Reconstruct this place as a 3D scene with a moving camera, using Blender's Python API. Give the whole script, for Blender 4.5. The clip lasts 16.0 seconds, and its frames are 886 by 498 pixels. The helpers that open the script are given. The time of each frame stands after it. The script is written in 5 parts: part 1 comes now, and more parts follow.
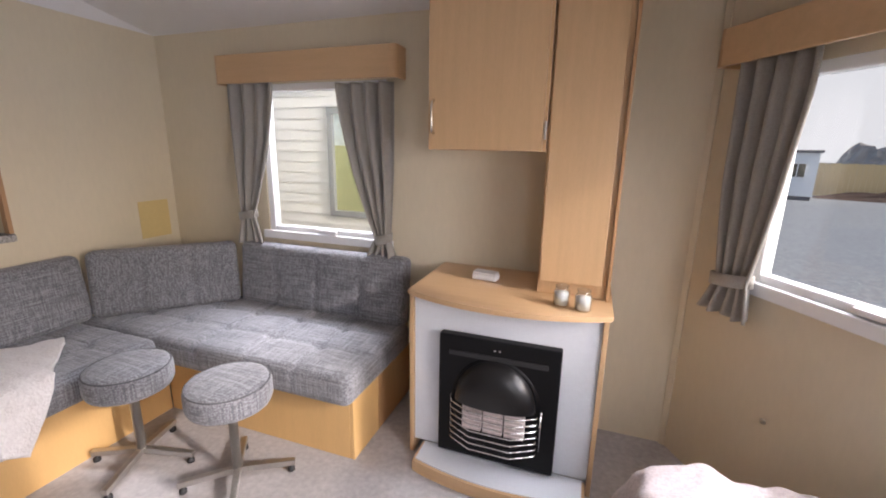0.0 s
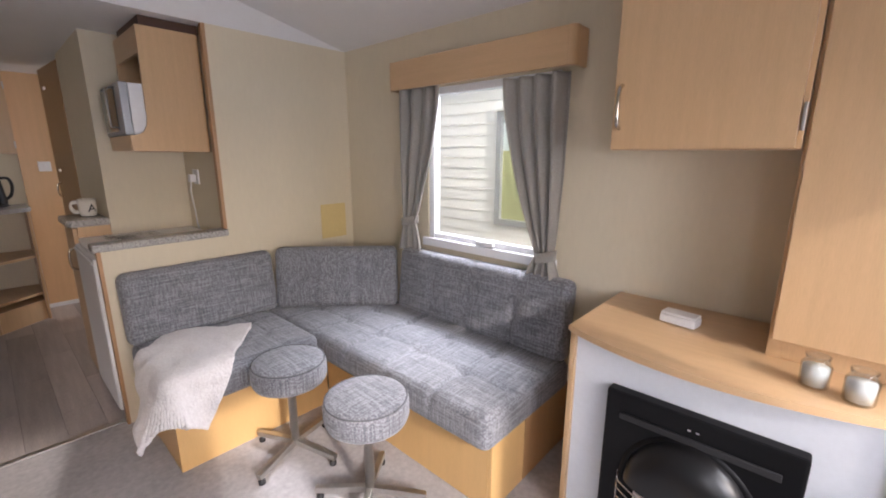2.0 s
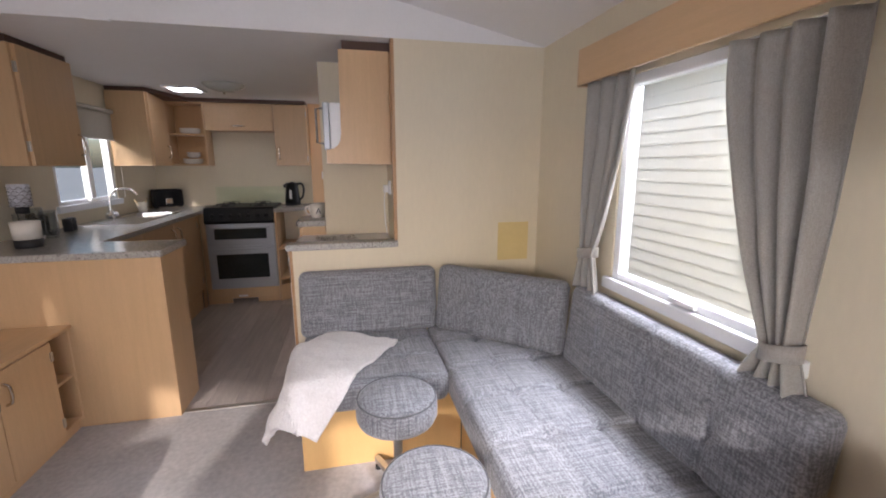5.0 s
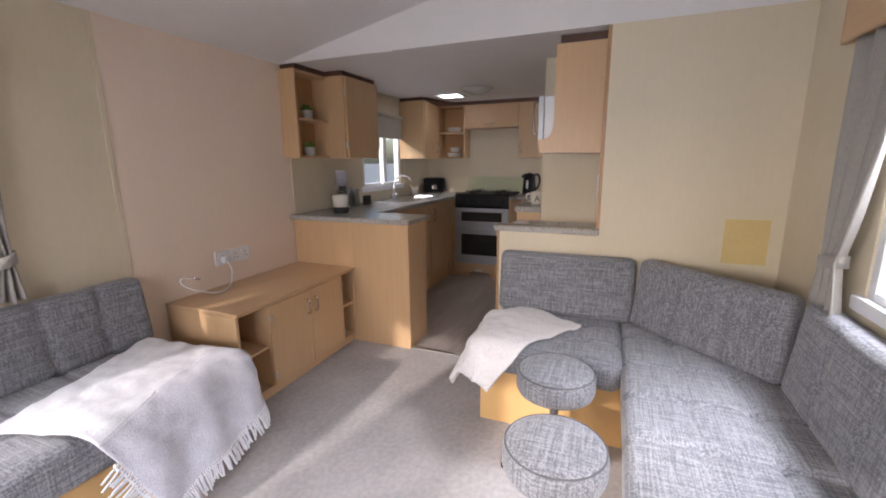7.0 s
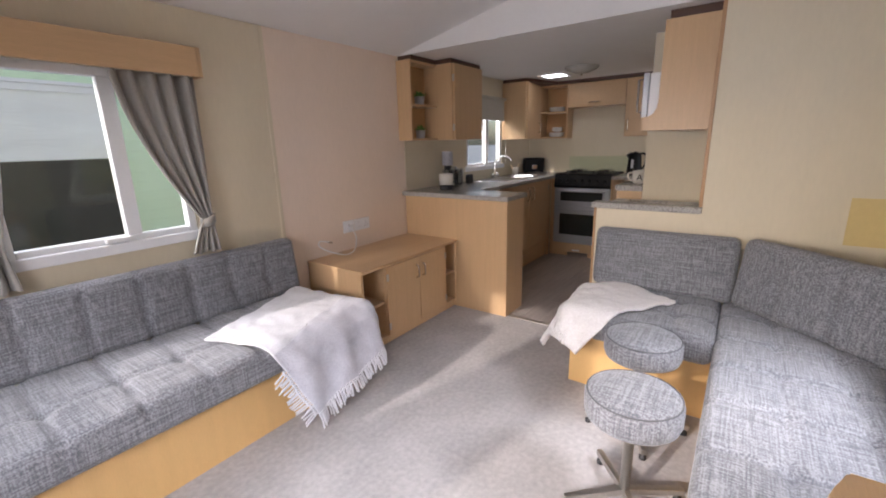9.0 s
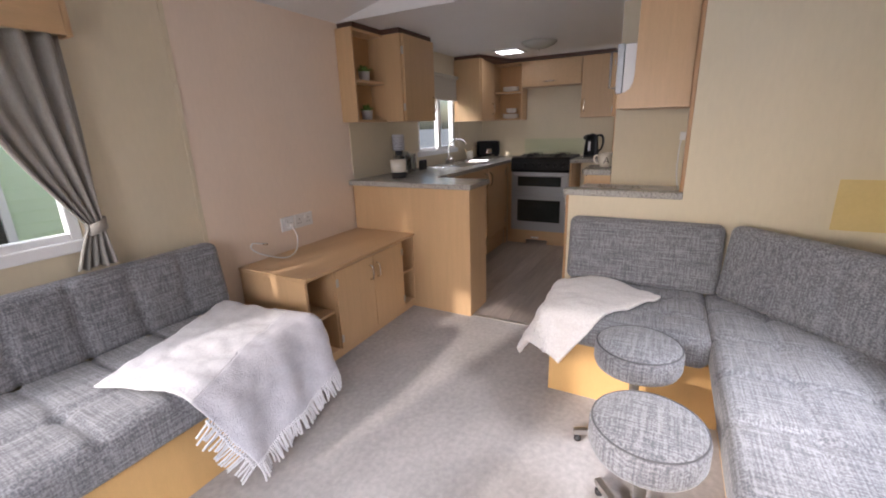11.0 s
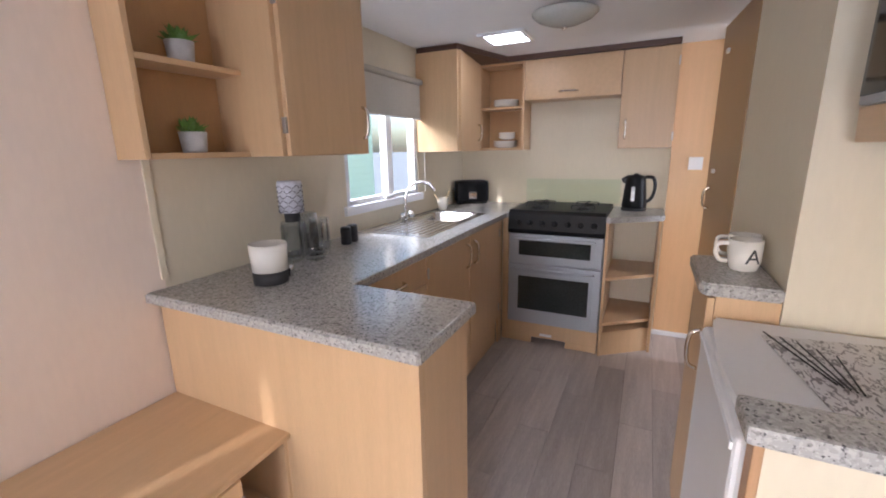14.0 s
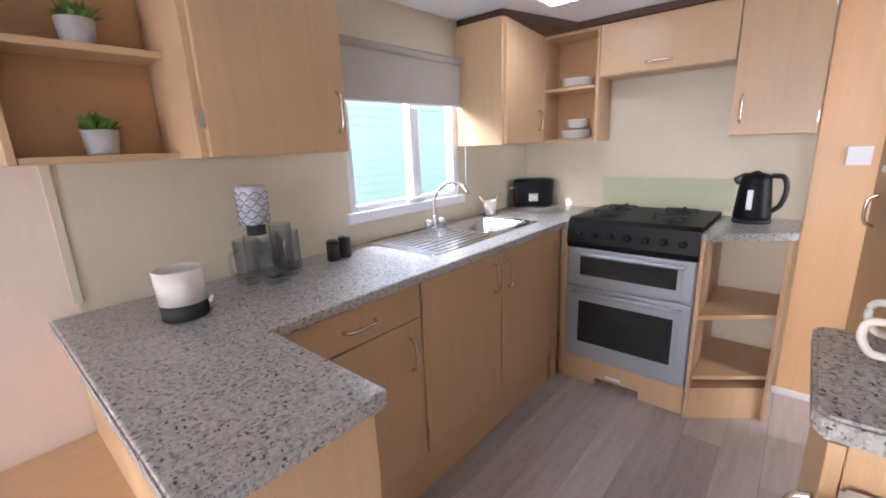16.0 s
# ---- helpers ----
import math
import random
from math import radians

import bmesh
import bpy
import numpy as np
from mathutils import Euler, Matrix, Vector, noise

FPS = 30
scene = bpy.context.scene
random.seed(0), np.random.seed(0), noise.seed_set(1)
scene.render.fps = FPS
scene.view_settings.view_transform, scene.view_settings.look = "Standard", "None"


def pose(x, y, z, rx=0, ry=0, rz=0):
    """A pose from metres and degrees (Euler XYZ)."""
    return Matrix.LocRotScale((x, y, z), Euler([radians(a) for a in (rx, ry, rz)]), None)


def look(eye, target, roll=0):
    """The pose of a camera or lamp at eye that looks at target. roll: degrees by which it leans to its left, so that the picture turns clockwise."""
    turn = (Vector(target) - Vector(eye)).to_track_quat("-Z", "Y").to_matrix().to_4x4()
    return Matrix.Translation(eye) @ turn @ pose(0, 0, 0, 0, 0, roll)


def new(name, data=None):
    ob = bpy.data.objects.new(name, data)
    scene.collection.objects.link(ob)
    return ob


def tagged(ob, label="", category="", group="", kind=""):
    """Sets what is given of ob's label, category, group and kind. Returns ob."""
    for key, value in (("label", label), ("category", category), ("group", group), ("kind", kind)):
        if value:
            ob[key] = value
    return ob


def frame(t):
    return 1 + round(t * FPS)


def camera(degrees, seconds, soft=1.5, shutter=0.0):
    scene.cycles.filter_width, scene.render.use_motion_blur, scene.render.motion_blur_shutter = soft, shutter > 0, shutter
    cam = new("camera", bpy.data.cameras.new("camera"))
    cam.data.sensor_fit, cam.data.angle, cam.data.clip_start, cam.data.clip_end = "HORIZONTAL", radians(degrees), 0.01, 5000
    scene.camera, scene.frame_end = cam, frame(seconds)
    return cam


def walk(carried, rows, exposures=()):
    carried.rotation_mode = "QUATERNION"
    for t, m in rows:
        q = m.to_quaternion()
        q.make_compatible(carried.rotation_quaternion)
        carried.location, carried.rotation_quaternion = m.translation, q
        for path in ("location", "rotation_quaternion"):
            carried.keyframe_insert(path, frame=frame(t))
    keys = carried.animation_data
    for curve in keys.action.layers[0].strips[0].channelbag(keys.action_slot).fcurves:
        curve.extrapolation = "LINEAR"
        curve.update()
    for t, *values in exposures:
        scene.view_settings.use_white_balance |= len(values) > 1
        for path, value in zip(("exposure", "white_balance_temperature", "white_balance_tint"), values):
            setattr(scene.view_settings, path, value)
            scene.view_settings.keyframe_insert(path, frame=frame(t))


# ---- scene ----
cam = camera(93.3, 16.0, soft=1.9)
METRES, EYE, TILT, LEAN, TURN = 4.55, 1.316, 0.0, 0.0, 19.2
ROWS = [
    (0.0, 0.0, 0.0, 0.0, 0.23, -13.46, -0.97),
    (0.5, -0.0134, 0.0044, 0.0003, 4.15, -13.26, -1.1),
    (1.0, -0.0217, 0.009, -0.0005, 9.28, -12.93, -0.96),
    (1.5, -0.0183, 0.0284, -0.0032, 15.95, -12.77, -0.55),
    (2.0, -0.0037, 0.0621, -0.004, 23.18, -12.71, -0.05),
    (2.5, 0.011, 0.0872, -0.0038, 31.33, -12.96, 0.39),
    (3.0, 0.0109, 0.1105, -0.006, 35.08, -12.5, 1.0),
    (3.5, 0.0067, 0.1475, -0.0042, 41.37, -11.52, -0.2),
    (4.0, 0.0034, 0.1682, -0.0013, 48.35, -11.0, -0.0),
    (6.5, 0.0392, 0.247, -0.0078, 80.08, -12.34, -0.19),
    (7.0, 0.0675, 0.2525, -0.0097, 92.84, -11.84, 0.53),
    (7.5, 0.0937, 0.2547, -0.0097, 101.41, -11.97, 1.57),
    (8.0, 0.1225, 0.2576, -0.0089, 105.83, -13.38, 1.48),
    (10.5, 0.1048, 0.2546, -0.0145, 104.47, -16.2, 1.48),
    (11.0, 0.0532, 0.2265, -0.0142, 98.75, -16.25, 1.82),
    (11.5, -0.0135, 0.1973, -0.0137, 96.76, -16.31, 1.31),
    (12.0, -0.0987, 0.1912, -0.0113, 97.82, -15.02, 0.42),
    (12.5, -0.1678, 0.1865, -0.01, 96.1, -14.56, 0.07),
    (13.0, -0.232, 0.179, -0.008, 92.59, -15.08, 0.47),
    (13.5, -0.2878, 0.1889, -0.0047, 93.77, -15.17, 0.71),
    (14.0, -0.3402, 0.2064, -0.0003, 96.56, -13.37, 1.02),
    (14.5, -0.3882, 0.2205, -0.0036, 96.18, -12.29, 2.37),
    (15.0, -0.4232, 0.2346, -0.0056, 97.63, -13.48, 3.39),
    (15.5, -0.4442, 0.25, -0.0017, 103.78, -14.33, 2.65),
    (16.0, -0.4571, 0.2721, -0.001, 111.36, -13.95, 2.16),
]
walk(cam, [(t, pose(0, 0, EYE, TILT, LEAN, TURN) @ pose(METRES * x, METRES * y, METRES * z, 90 + pitch, roll, yaw)) for t, x, y, z, yaw, pitch, roll in ROWS], exposures=[
    (0.0, 0.26, 6500, 19), (1.5, 0.36, 6300, 18), (3.5, 0.48, 6300, 18), (8.0, 0.54, 6350, 17), (11.0, 0.54, 6450, 17),
    (12.5, 1.06, 6250, 17), (14.5, 1.66, 5800, 17), (16.0, 1.98, 5750, 18)])

# ---- world, sun, lights ----
world = bpy.data.worlds.new("sky")
scene.world = world
world.use_nodes = True
SUN_WAY = Vector((-0.966, 0.252, -0.465)).normalized()
wn = world.node_tree.nodes
sky = wn.new("ShaderNodeTexSky")
sky.sky_type, sky.sun_disc = "NISHITA", False
sky.sun_elevation = math.asin(-SUN_WAY.z)
sky.sun_rotation = math.atan2(-SUN_WAY.x, -SUN_WAY.y)
sky.air_density, sky.dust_density = 1.0, 3.0
wn["Background"].inputs["Strength"].default_value = 0.15
world.node_tree.links.new(sky.outputs[0], wn["Background"].inputs["Color"])
sun = new("sun", bpy.data.lights.new("sun", "SUN"))
sun.data.energy, sun.data.angle, sun.data.color = 2.1, radians(1.5), (1.0, 0.93, 0.84)
sun.matrix_world = look(-SUN_WAY * 20, (0, 0, 0))


def window_lamp(x, y, z, aim, w, h, power, colour=(0.94, 0.96, 1.0)):
    """The sky's light in the opening of a window."""
    lamp = new("window_light", bpy.data.lights.new("window_light", "AREA"))
    lamp.data.shape, lamp.data.size, lamp.data.size_y = "RECTANGLE", w, h
    lamp.data.energy, lamp.data.color = power, colour
    lamp.data.spread = radians(128)
    lamp.matrix_world = look((x, y, z), aim)
    return lamp


window_lamp(1.05, 0.48, 1.22, (-0.9, 0.75, 0.2), 0.85, 0.62, 11)
window_lamp(0.80, -0.56, 1.22, (-1.0, 1.0, 0.2), 0.75, 0.62, 8)
window_lamp(-3.80, -1.45, 1.95, (-3.80, 0.2, 0.6), 0.7, 0.45, 11)
window_lamp(-0.30, -1.45, 1.98, (-0.30, 0.5, 0.3), 0.9, 0.45, 9)
window_lamp(-1.40, 2.42, 2.02, (-1.40, 0.2, 0.5), 0.9, 0.45, 42)
window_lamp(1.28, 1.70, 1.98, (-1.3, -0.75, 0.7), 0.7, 0.4, 58)
window_lamp(-4.55, 2.02, 1.10, (-4.72, 0.0, 0.6), 0.55, 1.4, 4)


# ---- materials ----
def material(name, base, rough=0.6, metal=0.0, vary=0.08, scale=6.0, stretch=(1, 1, 1), bump=0.0, bump_scale=120.0, second=None, island=False, coat=0.0):
    """A plain painted or laminated surface, with broad and fine variation."""
    m = bpy.data.materials.new(name)
    m.use_nodes = True
    nt, b = m.node_tree, m.node_tree.nodes["Principled BSDF"]
    b.inputs["Roughness"].default_value, b.inputs["Metallic"].default_value = rough, metal
    b.inputs["Coat Weight"].default_value = coat
    co = nt.nodes.new("ShaderNodeTexCoord")
    mp = nt.nodes.new("ShaderNodeMapping")
    mp.inputs["Scale"].default_value = stretch
    nt.links.new(co.outputs["Object"], mp.inputs["Vector"])
    n1 = nt.nodes.new("ShaderNodeTexNoise")
    n1.inputs["Scale"].default_value, n1.inputs["Detail"].default_value = scale, 5
    n2 = nt.nodes.new("ShaderNodeTexNoise")
    n2.inputs["Scale"].default_value, n2.inputs["Detail"].default_value = scale * 12, 4
    nt.links.new(mp.outputs[0], n1.inputs["Vector"])
    nt.links.new(mp.outputs[0], n2.inputs["Vector"])
    add = nt.nodes.new("ShaderNodeMath")
    add.operation = "ADD"
    nt.links.new(n1.outputs["Fac"], add.inputs[0])
    nt.links.new(n2.outputs["Fac"], add.inputs[1])
    rng = nt.nodes.new("ShaderNodeMapRange")
    rng.inputs["From Min"].default_value, rng.inputs["From Max"].default_value = 0.65, 1.35
    nt.links.new(add.outputs[0], rng.inputs["Value"])
    mix = nt.nodes.new("ShaderNodeMix")
    mix.data_type = "RGBA"
    dark = second or tuple(c * (1 - vary) for c in base)
    lite = tuple(min(1, c * (1 + vary)) for c in base)
    mix.inputs["A"].default_value, mix.inputs["B"].default_value = (*dark, 1), (*lite, 1)
    nt.links.new(rng.outputs[0], mix.inputs["Factor"])
    last = mix.outputs["Result"]
    if island:
        inf = nt.nodes.new("ShaderNodeObjectInfo")
        hsv = nt.nodes.new("ShaderNodeHueSaturation")
        r2 = nt.nodes.new("ShaderNodeMapRange")
        r2.inputs["To Min"].default_value, r2.inputs["To Max"].default_value = 0.84, 1.16
        nt.links.new(inf.outputs["Random"], r2.inputs["Value"])
        nt.links.new(r2.outputs[0], hsv.inputs["Value"])
        nt.links.new(last, hsv.inputs["Color"])
        last = hsv.outputs[0]
    nt.links.new(last, b.inputs["Base Color"])
    if bump:
        n3 = nt.nodes.new("ShaderNodeTexNoise")
        n3.inputs["Scale"].default_value, n3.inputs["Detail"].default_value = bump_scale, 3
        nt.links.new(mp.outputs[0], n3.inputs["Vector"])
        bp = nt.nodes.new("ShaderNodeBump")
        bp.inputs["Strength"].default_value, bp.inputs["Distance"].default_value = bump, 0.004
        nt.links.new(n3.outputs["Fac"], bp.inputs["Height"])
        nt.links.new(bp.outputs[0], b.inputs["Normal"])
    return m


def weave(name, dark, mid, lite, fine=170.0, long=9.0, rough=0.95, bump=0.5):
    """Woven cloth: slubs of lighter and darker yarn along the three axes."""
    m = bpy.data.materials.new(name)
    m.use_nodes = True
    nt, b = m.node_tree, m.node_tree.nodes["Principled BSDF"]
    b.inputs["Roughness"].default_value = rough
    b.inputs["Sheen Weight"].default_value = 0.25
    co = nt.nodes.new("ShaderNodeTexCoord")
    tot = None
    for axis in range(3):
        sc = [fine] * 3
        sc[axis] = long
        mp = nt.nodes.new("ShaderNodeMapping")
        mp.inputs["Scale"].default_value = sc
        mp.inputs["Location"].default_value = (axis * 3.1, axis * 7.7, axis * 1.3)
        nt.links.new(co.outputs["Object"], mp.inputs["Vector"])
        n = nt.nodes.new("ShaderNodeTexNoise")
        n.inputs["Scale"].default_value, n.inputs["Detail"].default_value = 1.0, 3
        nt.links.new(mp.outputs[0], n.inputs["Vector"])
        if tot is None:
            tot = n.outputs["Fac"]
        else:
            a = nt.nodes.new("ShaderNodeMath")
            a.operation = "ADD"
            nt.links.new(tot, a.inputs[0])
            nt.links.new(n.outputs["Fac"], a.inputs[1])
            tot = a.outputs[0]
    ramp = nt.nodes.new("ShaderNodeValToRGB")
    rng = nt.nodes.new("ShaderNodeMapRange")
    rng.inputs["From Min"].default_value, rng.inputs["From Max"].default_value = 1.08, 1.92
    nt.links.new(tot, rng.inputs["Value"])
    nt.links.new(rng.outputs[0], ramp.inputs["Fac"])
    e = ramp.color_ramp.elements
    e[0].position, e[0].color = 0.22, (*dark, 1)
    e[1].position, e[1].color = 0.80, (*lite, 1)
    k = e.new(0.5)
    k.color = (*mid, 1)
    nt.links.new(ramp.outputs["Color"], b.inputs["Base Color"])
    bp = nt.nodes.new("ShaderNodeBump")
    bp.inputs["Strength"].default_value, bp.inputs["Distance"].default_value = bump, 0.003
    nt.links.new(tot, bp.inputs["Height"])
    nt.links.new(bp.outputs[0], b.inputs["Normal"])
    return m


def speckle(name):
    """Grey granite-look laminate with pale and dark chips."""
    m = bpy.data.materials.new(name)
    m.use_nodes = True
    nt, b = m.node_tree, m.node_tree.nodes["Principled BSDF"]
    b.inputs["Roughness"].default_value = 0.21
    co = nt.nodes.new("ShaderNodeTexCoord")
    col = None
    for scale, base, chip, lo in ((110, (0.39, 0.378, 0.358), (0.48, 0.465, 0.44), 0.52), (100, None, (0.27, 0.262, 0.248), 0.59), (130, None, (0.085, 0.082, 0.085), 0.642), (165, None, (0.50, 0.485, 0.46), 0.64)):
        n = nt.nodes.new("ShaderNodeTexNoise")
        n.inputs["Scale"].default_value, n.inputs["Detail"].default_value = scale, 1.5
        off = nt.nodes.new("ShaderNodeMapping")
        off.inputs["Location"].default_value = (scale * 0.37, scale * 0.11, 0)
        nt.links.new(co.outputs["Object"], off.inputs["Vector"])
        nt.links.new(off.outputs[0], n.inputs["Vector"])
        rng = nt.nodes.new("ShaderNodeMapRange")
        rng.inputs["From Min"].default_value, rng.inputs["From Max"].default_value = lo - 0.02, lo + 0.04
        nt.links.new(n.outputs["Fac"], rng.inputs["Value"])
        mix = nt.nodes.new("ShaderNodeMix")
        mix.data_type = "RGBA"
        mix.inputs["B"].default_value = (*chip, 1)
        if col is None:
            mix.inputs["A"].default_value = (*base, 1)
        else:
            nt.links.new(col, mix.inputs["A"])
        nt.links.new(rng.outputs[0], mix.inputs["Factor"])
        col = mix.outputs["Result"]
    nt.links.new(col, b.inputs["Base Color"])
    return m


def clear_glass(name, tint=(0.95, 0.98, 0.97), gloss=0.5):
    """Thin clear glass: light passes straight through, with a gloss that grows at grazing angles."""
    m = bpy.data.materials.new(name)
    m.use_nodes = True
    nt = m.node_tree
    nt.nodes.remove(nt.nodes["Principled BSDF"])
    clear, shine = nt.nodes.new("ShaderNodeBsdfTransparent"), nt.nodes.new("ShaderNodeBsdfGlossy")
    clear.inputs["Color"].default_value = (*tint, 1)
    shine.inputs["Roughness"].default_value = 0.03
    edge = nt.nodes.new("ShaderNodeLayerWeight")
    rise = nt.nodes.new("ShaderNodeMath")
    rise.operation = "POWER"
    rise.inputs[1].default_value = 4.0
    amount = nt.nodes.new("ShaderNodeMath")
    amount.operation = "MULTIPLY_ADD"
    amount.inputs[1].default_value, amount.inputs[2].default_value = gloss, 0.03
    nt.links.new(edge.outputs["Facing"], rise.inputs[0])
    nt.links.new(rise.outputs[0], amount.inputs[0])
    mix = nt.nodes.new("ShaderNodeMixShader")
    nt.links.new(amount.outputs[0], mix.inputs["Fac"])
    nt.links.new(clear.outputs[0], mix.inputs[1])
    nt.links.new(shine.outputs[0], mix.inputs[2])
    nt.links.new(mix.outputs[0], nt.nodes["Material Output"].inputs["Surface"])
    return m


def blotched(name, pale, dark):
    """A printed cloth: short dark marks scattered on a pale ground."""
    m = bpy.data.materials.new(name)
    m.use_nodes = True
    nt, b = m.node_tree, m.node_tree.nodes["Principled BSDF"]
    b.inputs["Roughness"].default_value = 0.7
    co = nt.nodes.new("ShaderNodeTexCoord")
    mp = nt.nodes.new("ShaderNodeMapping")
    mp.inputs["Scale"].default_value = (34, 75, 50)
    nt.links.new(co.outputs["Object"], mp.inputs["Vector"])
    n = nt.nodes.new("ShaderNodeTexNoise")
    n.inputs["Scale"].default_value, n.inputs["Detail"].default_value, n.inputs["Distortion"].default_value = 1.0, 2.0, 1.6
    nt.links.new(mp.outputs[0], n.inputs["Vector"])
    r = nt.nodes.new("ShaderNodeMapRange")
    r.inputs["From Min"].default_value, r.inputs["From Max"].default_value = 0.52, 0.58
    nt.links.new(n.outputs["Fac"], r.inputs["Value"])
    mix = nt.nodes.new("ShaderNodeMix")
    mix.data_type = "RGBA"
    mix.inputs["A"].default_value, mix.inputs["B"].default_value = (*pale, 1), (*dark, 1)
    nt.links.new(r.outputs[0], mix.inputs["Factor"])
    nt.links.new(mix.outputs["Result"], b.inputs["Base Color"])
    return m


CREAM = material("cream_wallboard", (0.70, 0.62, 0.47), 0.55, vary=0.03, scale=5, stretch=(1, 1, 0.3), bump=0.04)
PINK = material("pinkish_wallboard", (0.82, 0.685, 0.575), 0.55, vary=0.03, scale=5, stretch=(1, 1, 0.3), bump=0.04)
PATCH = material("yellow_patch", (0.68, 0.53, 0.24), 0.6, vary=0.04)
CEIL = material("ceiling_white", (0.80, 0.79, 0.79), 0.6, vary=0.02, bump=0.05)
BEECH = material("beech_laminate", (0.61, 0.405, 0.225), 0.36, vary=0.07, scale=9, stretch=(5, 5, 0.35), bump=0.03)
BEECH_H = material("beech_laminate_flat", (0.61, 0.405, 0.225), 0.34, vary=0.07, scale=9, stretch=(0.35, 5, 5), bump=0.03)
BASEWOOD = material("pale_seat_base", (0.68, 0.43, 0.18), 0.38, vary=0.05, scale=7, stretch=(4, 4, 0.4))
# Darker, warmer beech for cabinet backs, seat boards and one sofa end panel.
DARKBEECH = material("darker_beech", (0.50, 0.29, 0.13), 0.5, vary=0.06, scale=8, stretch=(4, 4, 0.5))
LIP = material("wood_lipping", (0.45, 0.26, 0.13), 0.4, vary=0.08, scale=12, stretch=(3, 3, 0.4))
# Dark brown that paints the shade of the gaps between cabinets and ceiling.
GAPSHADE = material("gap_shade", (0.09, 0.045, 0.03), 0.5, vary=0.1)
DOORWOOD = material("tan_door", (0.36, 0.22, 0.10), 0.4, vary=0.05, scale=8, stretch=(5, 5, 0.35))
PEACH = material("peach_wood_panel", (0.72, 0.46, 0.25), 0.42, vary=0.05, scale=8, stretch=(5, 5, 0.35))
CARPET = material("grey_carpet", (0.43, 0.408, 0.402), 0.98, vary=0.20, scale=3.5, bump=0.7, bump_scale=330)
VINYL = material("grey_oak_vinyl", (0.43, 0.38, 0.352), 0.34, vary=0.24, scale=5, stretch=(0.5, 6, 1), island=True, bump=0.05)
FABRIC = weave("grey_tweed", (0.120, 0.122, 0.138), (0.200, 0.204, 0.225), (0.305, 0.309, 0.335), fine=180.0, long=6.0, bump=0.3)
PIPING = material("dark_piping", (0.11, 0.11, 0.12), 0.9)
CURTAIN = weave("grey_curtain", (0.30, 0.284, 0.258), (0.335, 0.318, 0.290), (0.37, 0.352, 0.322), fine=420, long=60, bump=0.08)
THROW = weave("white_throw", (0.69, 0.655, 0.645), (0.725, 0.69, 0.68), (0.76, 0.73, 0.72), fine=120, long=60, bump=0.8)
PINKTHROW = weave("pink_grey_throw", (0.50, 0.43, 0.42), (0.55, 0.475, 0.465), (0.60, 0.525, 0.515), fine=120, long=60, bump=0.6)
WHITECLOTH = weave("white_fringed_cloth", (0.62, 0.62, 0.665), (0.66, 0.66, 0.70), (0.70, 0.70, 0.74), fine=200, long=50, bump=0.4)
# Greyer lavender cloth, with the hanging half's shade put into its colour.
THROWSHADE = weave("shaded_throw_half", (0.47, 0.47, 0.53), (0.51, 0.51, 0.57), (0.55, 0.55, 0.605), fine=200, long=50, bump=0.5)
WORKTOP = speckle("granite_laminate")
WHITE = material("white_plastic", (0.80, 0.80, 0.81), 0.35, vary=0.02)
UPVC = material("white_upvc", (0.82, 0.83, 0.85), 0.3, vary=0.02)
FIREWHITE = material("white_fire_surround", (0.72, 0.75, 0.80), 0.45, vary=0.03)
BLACK = material("black_enamel", (0.008, 0.008, 0.009), 0.32, vary=0.1)
MATTEBLACK = material("matt_black", (0.02, 0.02, 0.022), 0.6, vary=0.15)
SILVER = material("silver_oven", (0.40, 0.42, 0.45), 0.38, metal=0.35, vary=0.03)
STEEL = material("brushed_steel", (0.62, 0.62, 0.63), 0.22, metal=1.0, vary=0.05, scale=20, stretch=(0.3, 6, 6))
CHROME = material("chrome", (0.78, 0.78, 0.78), 0.12, metal=1.0, vary=0.03)
PULL = material("satin_nickel", (0.62, 0.57, 0.50), 0.24, metal=1.0, vary=0.06)
BRONZE = material("dull_steel", (0.55, 0.53, 0.50), 0.35, metal=1.0, vary=0.1)
CERAMIC = material("cream_ceramic", (0.78, 0.74, 0.67), 0.2, vary=0.03, coat=0.3)
CONCRETE = material("grey_pot", (0.50, 0.49, 0.48), 0.8, vary=0.15, scale=30, bump=0.2)
LEAF = material("leaf_green", (0.11, 0.24, 0.04), 0.5, vary=0.35, scale=30)
WAX = material("wax", (0.82, 0.78, 0.70), 0.5)
SIDING_W = material("white_siding", (0.88, 0.875, 0.87), 0.5, vary=0.03)
SIDING_G = material("green_siding", (0.70, 0.87, 0.64), 0.5, vary=0.05)
GRAVEL = material("gravel", (0.34, 0.36, 0.385), 0.95, vary=0.35, scale=14, bump=0.6, bump_scale=70)
FENCE = material("fence_wood", (0.64, 0.49, 0.28), 0.8, vary=0.15, scale=6, stretch=(5, 5, 0.5))
EARTH = material("earth_mound", (0.13, 0.085, 0.07), 0.95, vary=0.4, scale=3, bump=1.0, bump_scale=12)
ROCK = material("grey_rubble", (0.40, 0.36, 0.34), 0.95, vary=0.4, scale=2)
HUT = material("hut_cladding", (0.80, 0.82, 0.86), 0.6, vary=0.05)
ROOF = material("dark_roof", (0.10, 0.10, 0.12), 0.7, vary=0.1)
BLIND = material("roller_blind", (0.50, 0.47, 0.41), 0.85, vary=0.05, bump=0.2, bump_scale=300)
DARKGLASS = material("dark_window", (0.03, 0.035, 0.035), 0.06, vary=0.3)
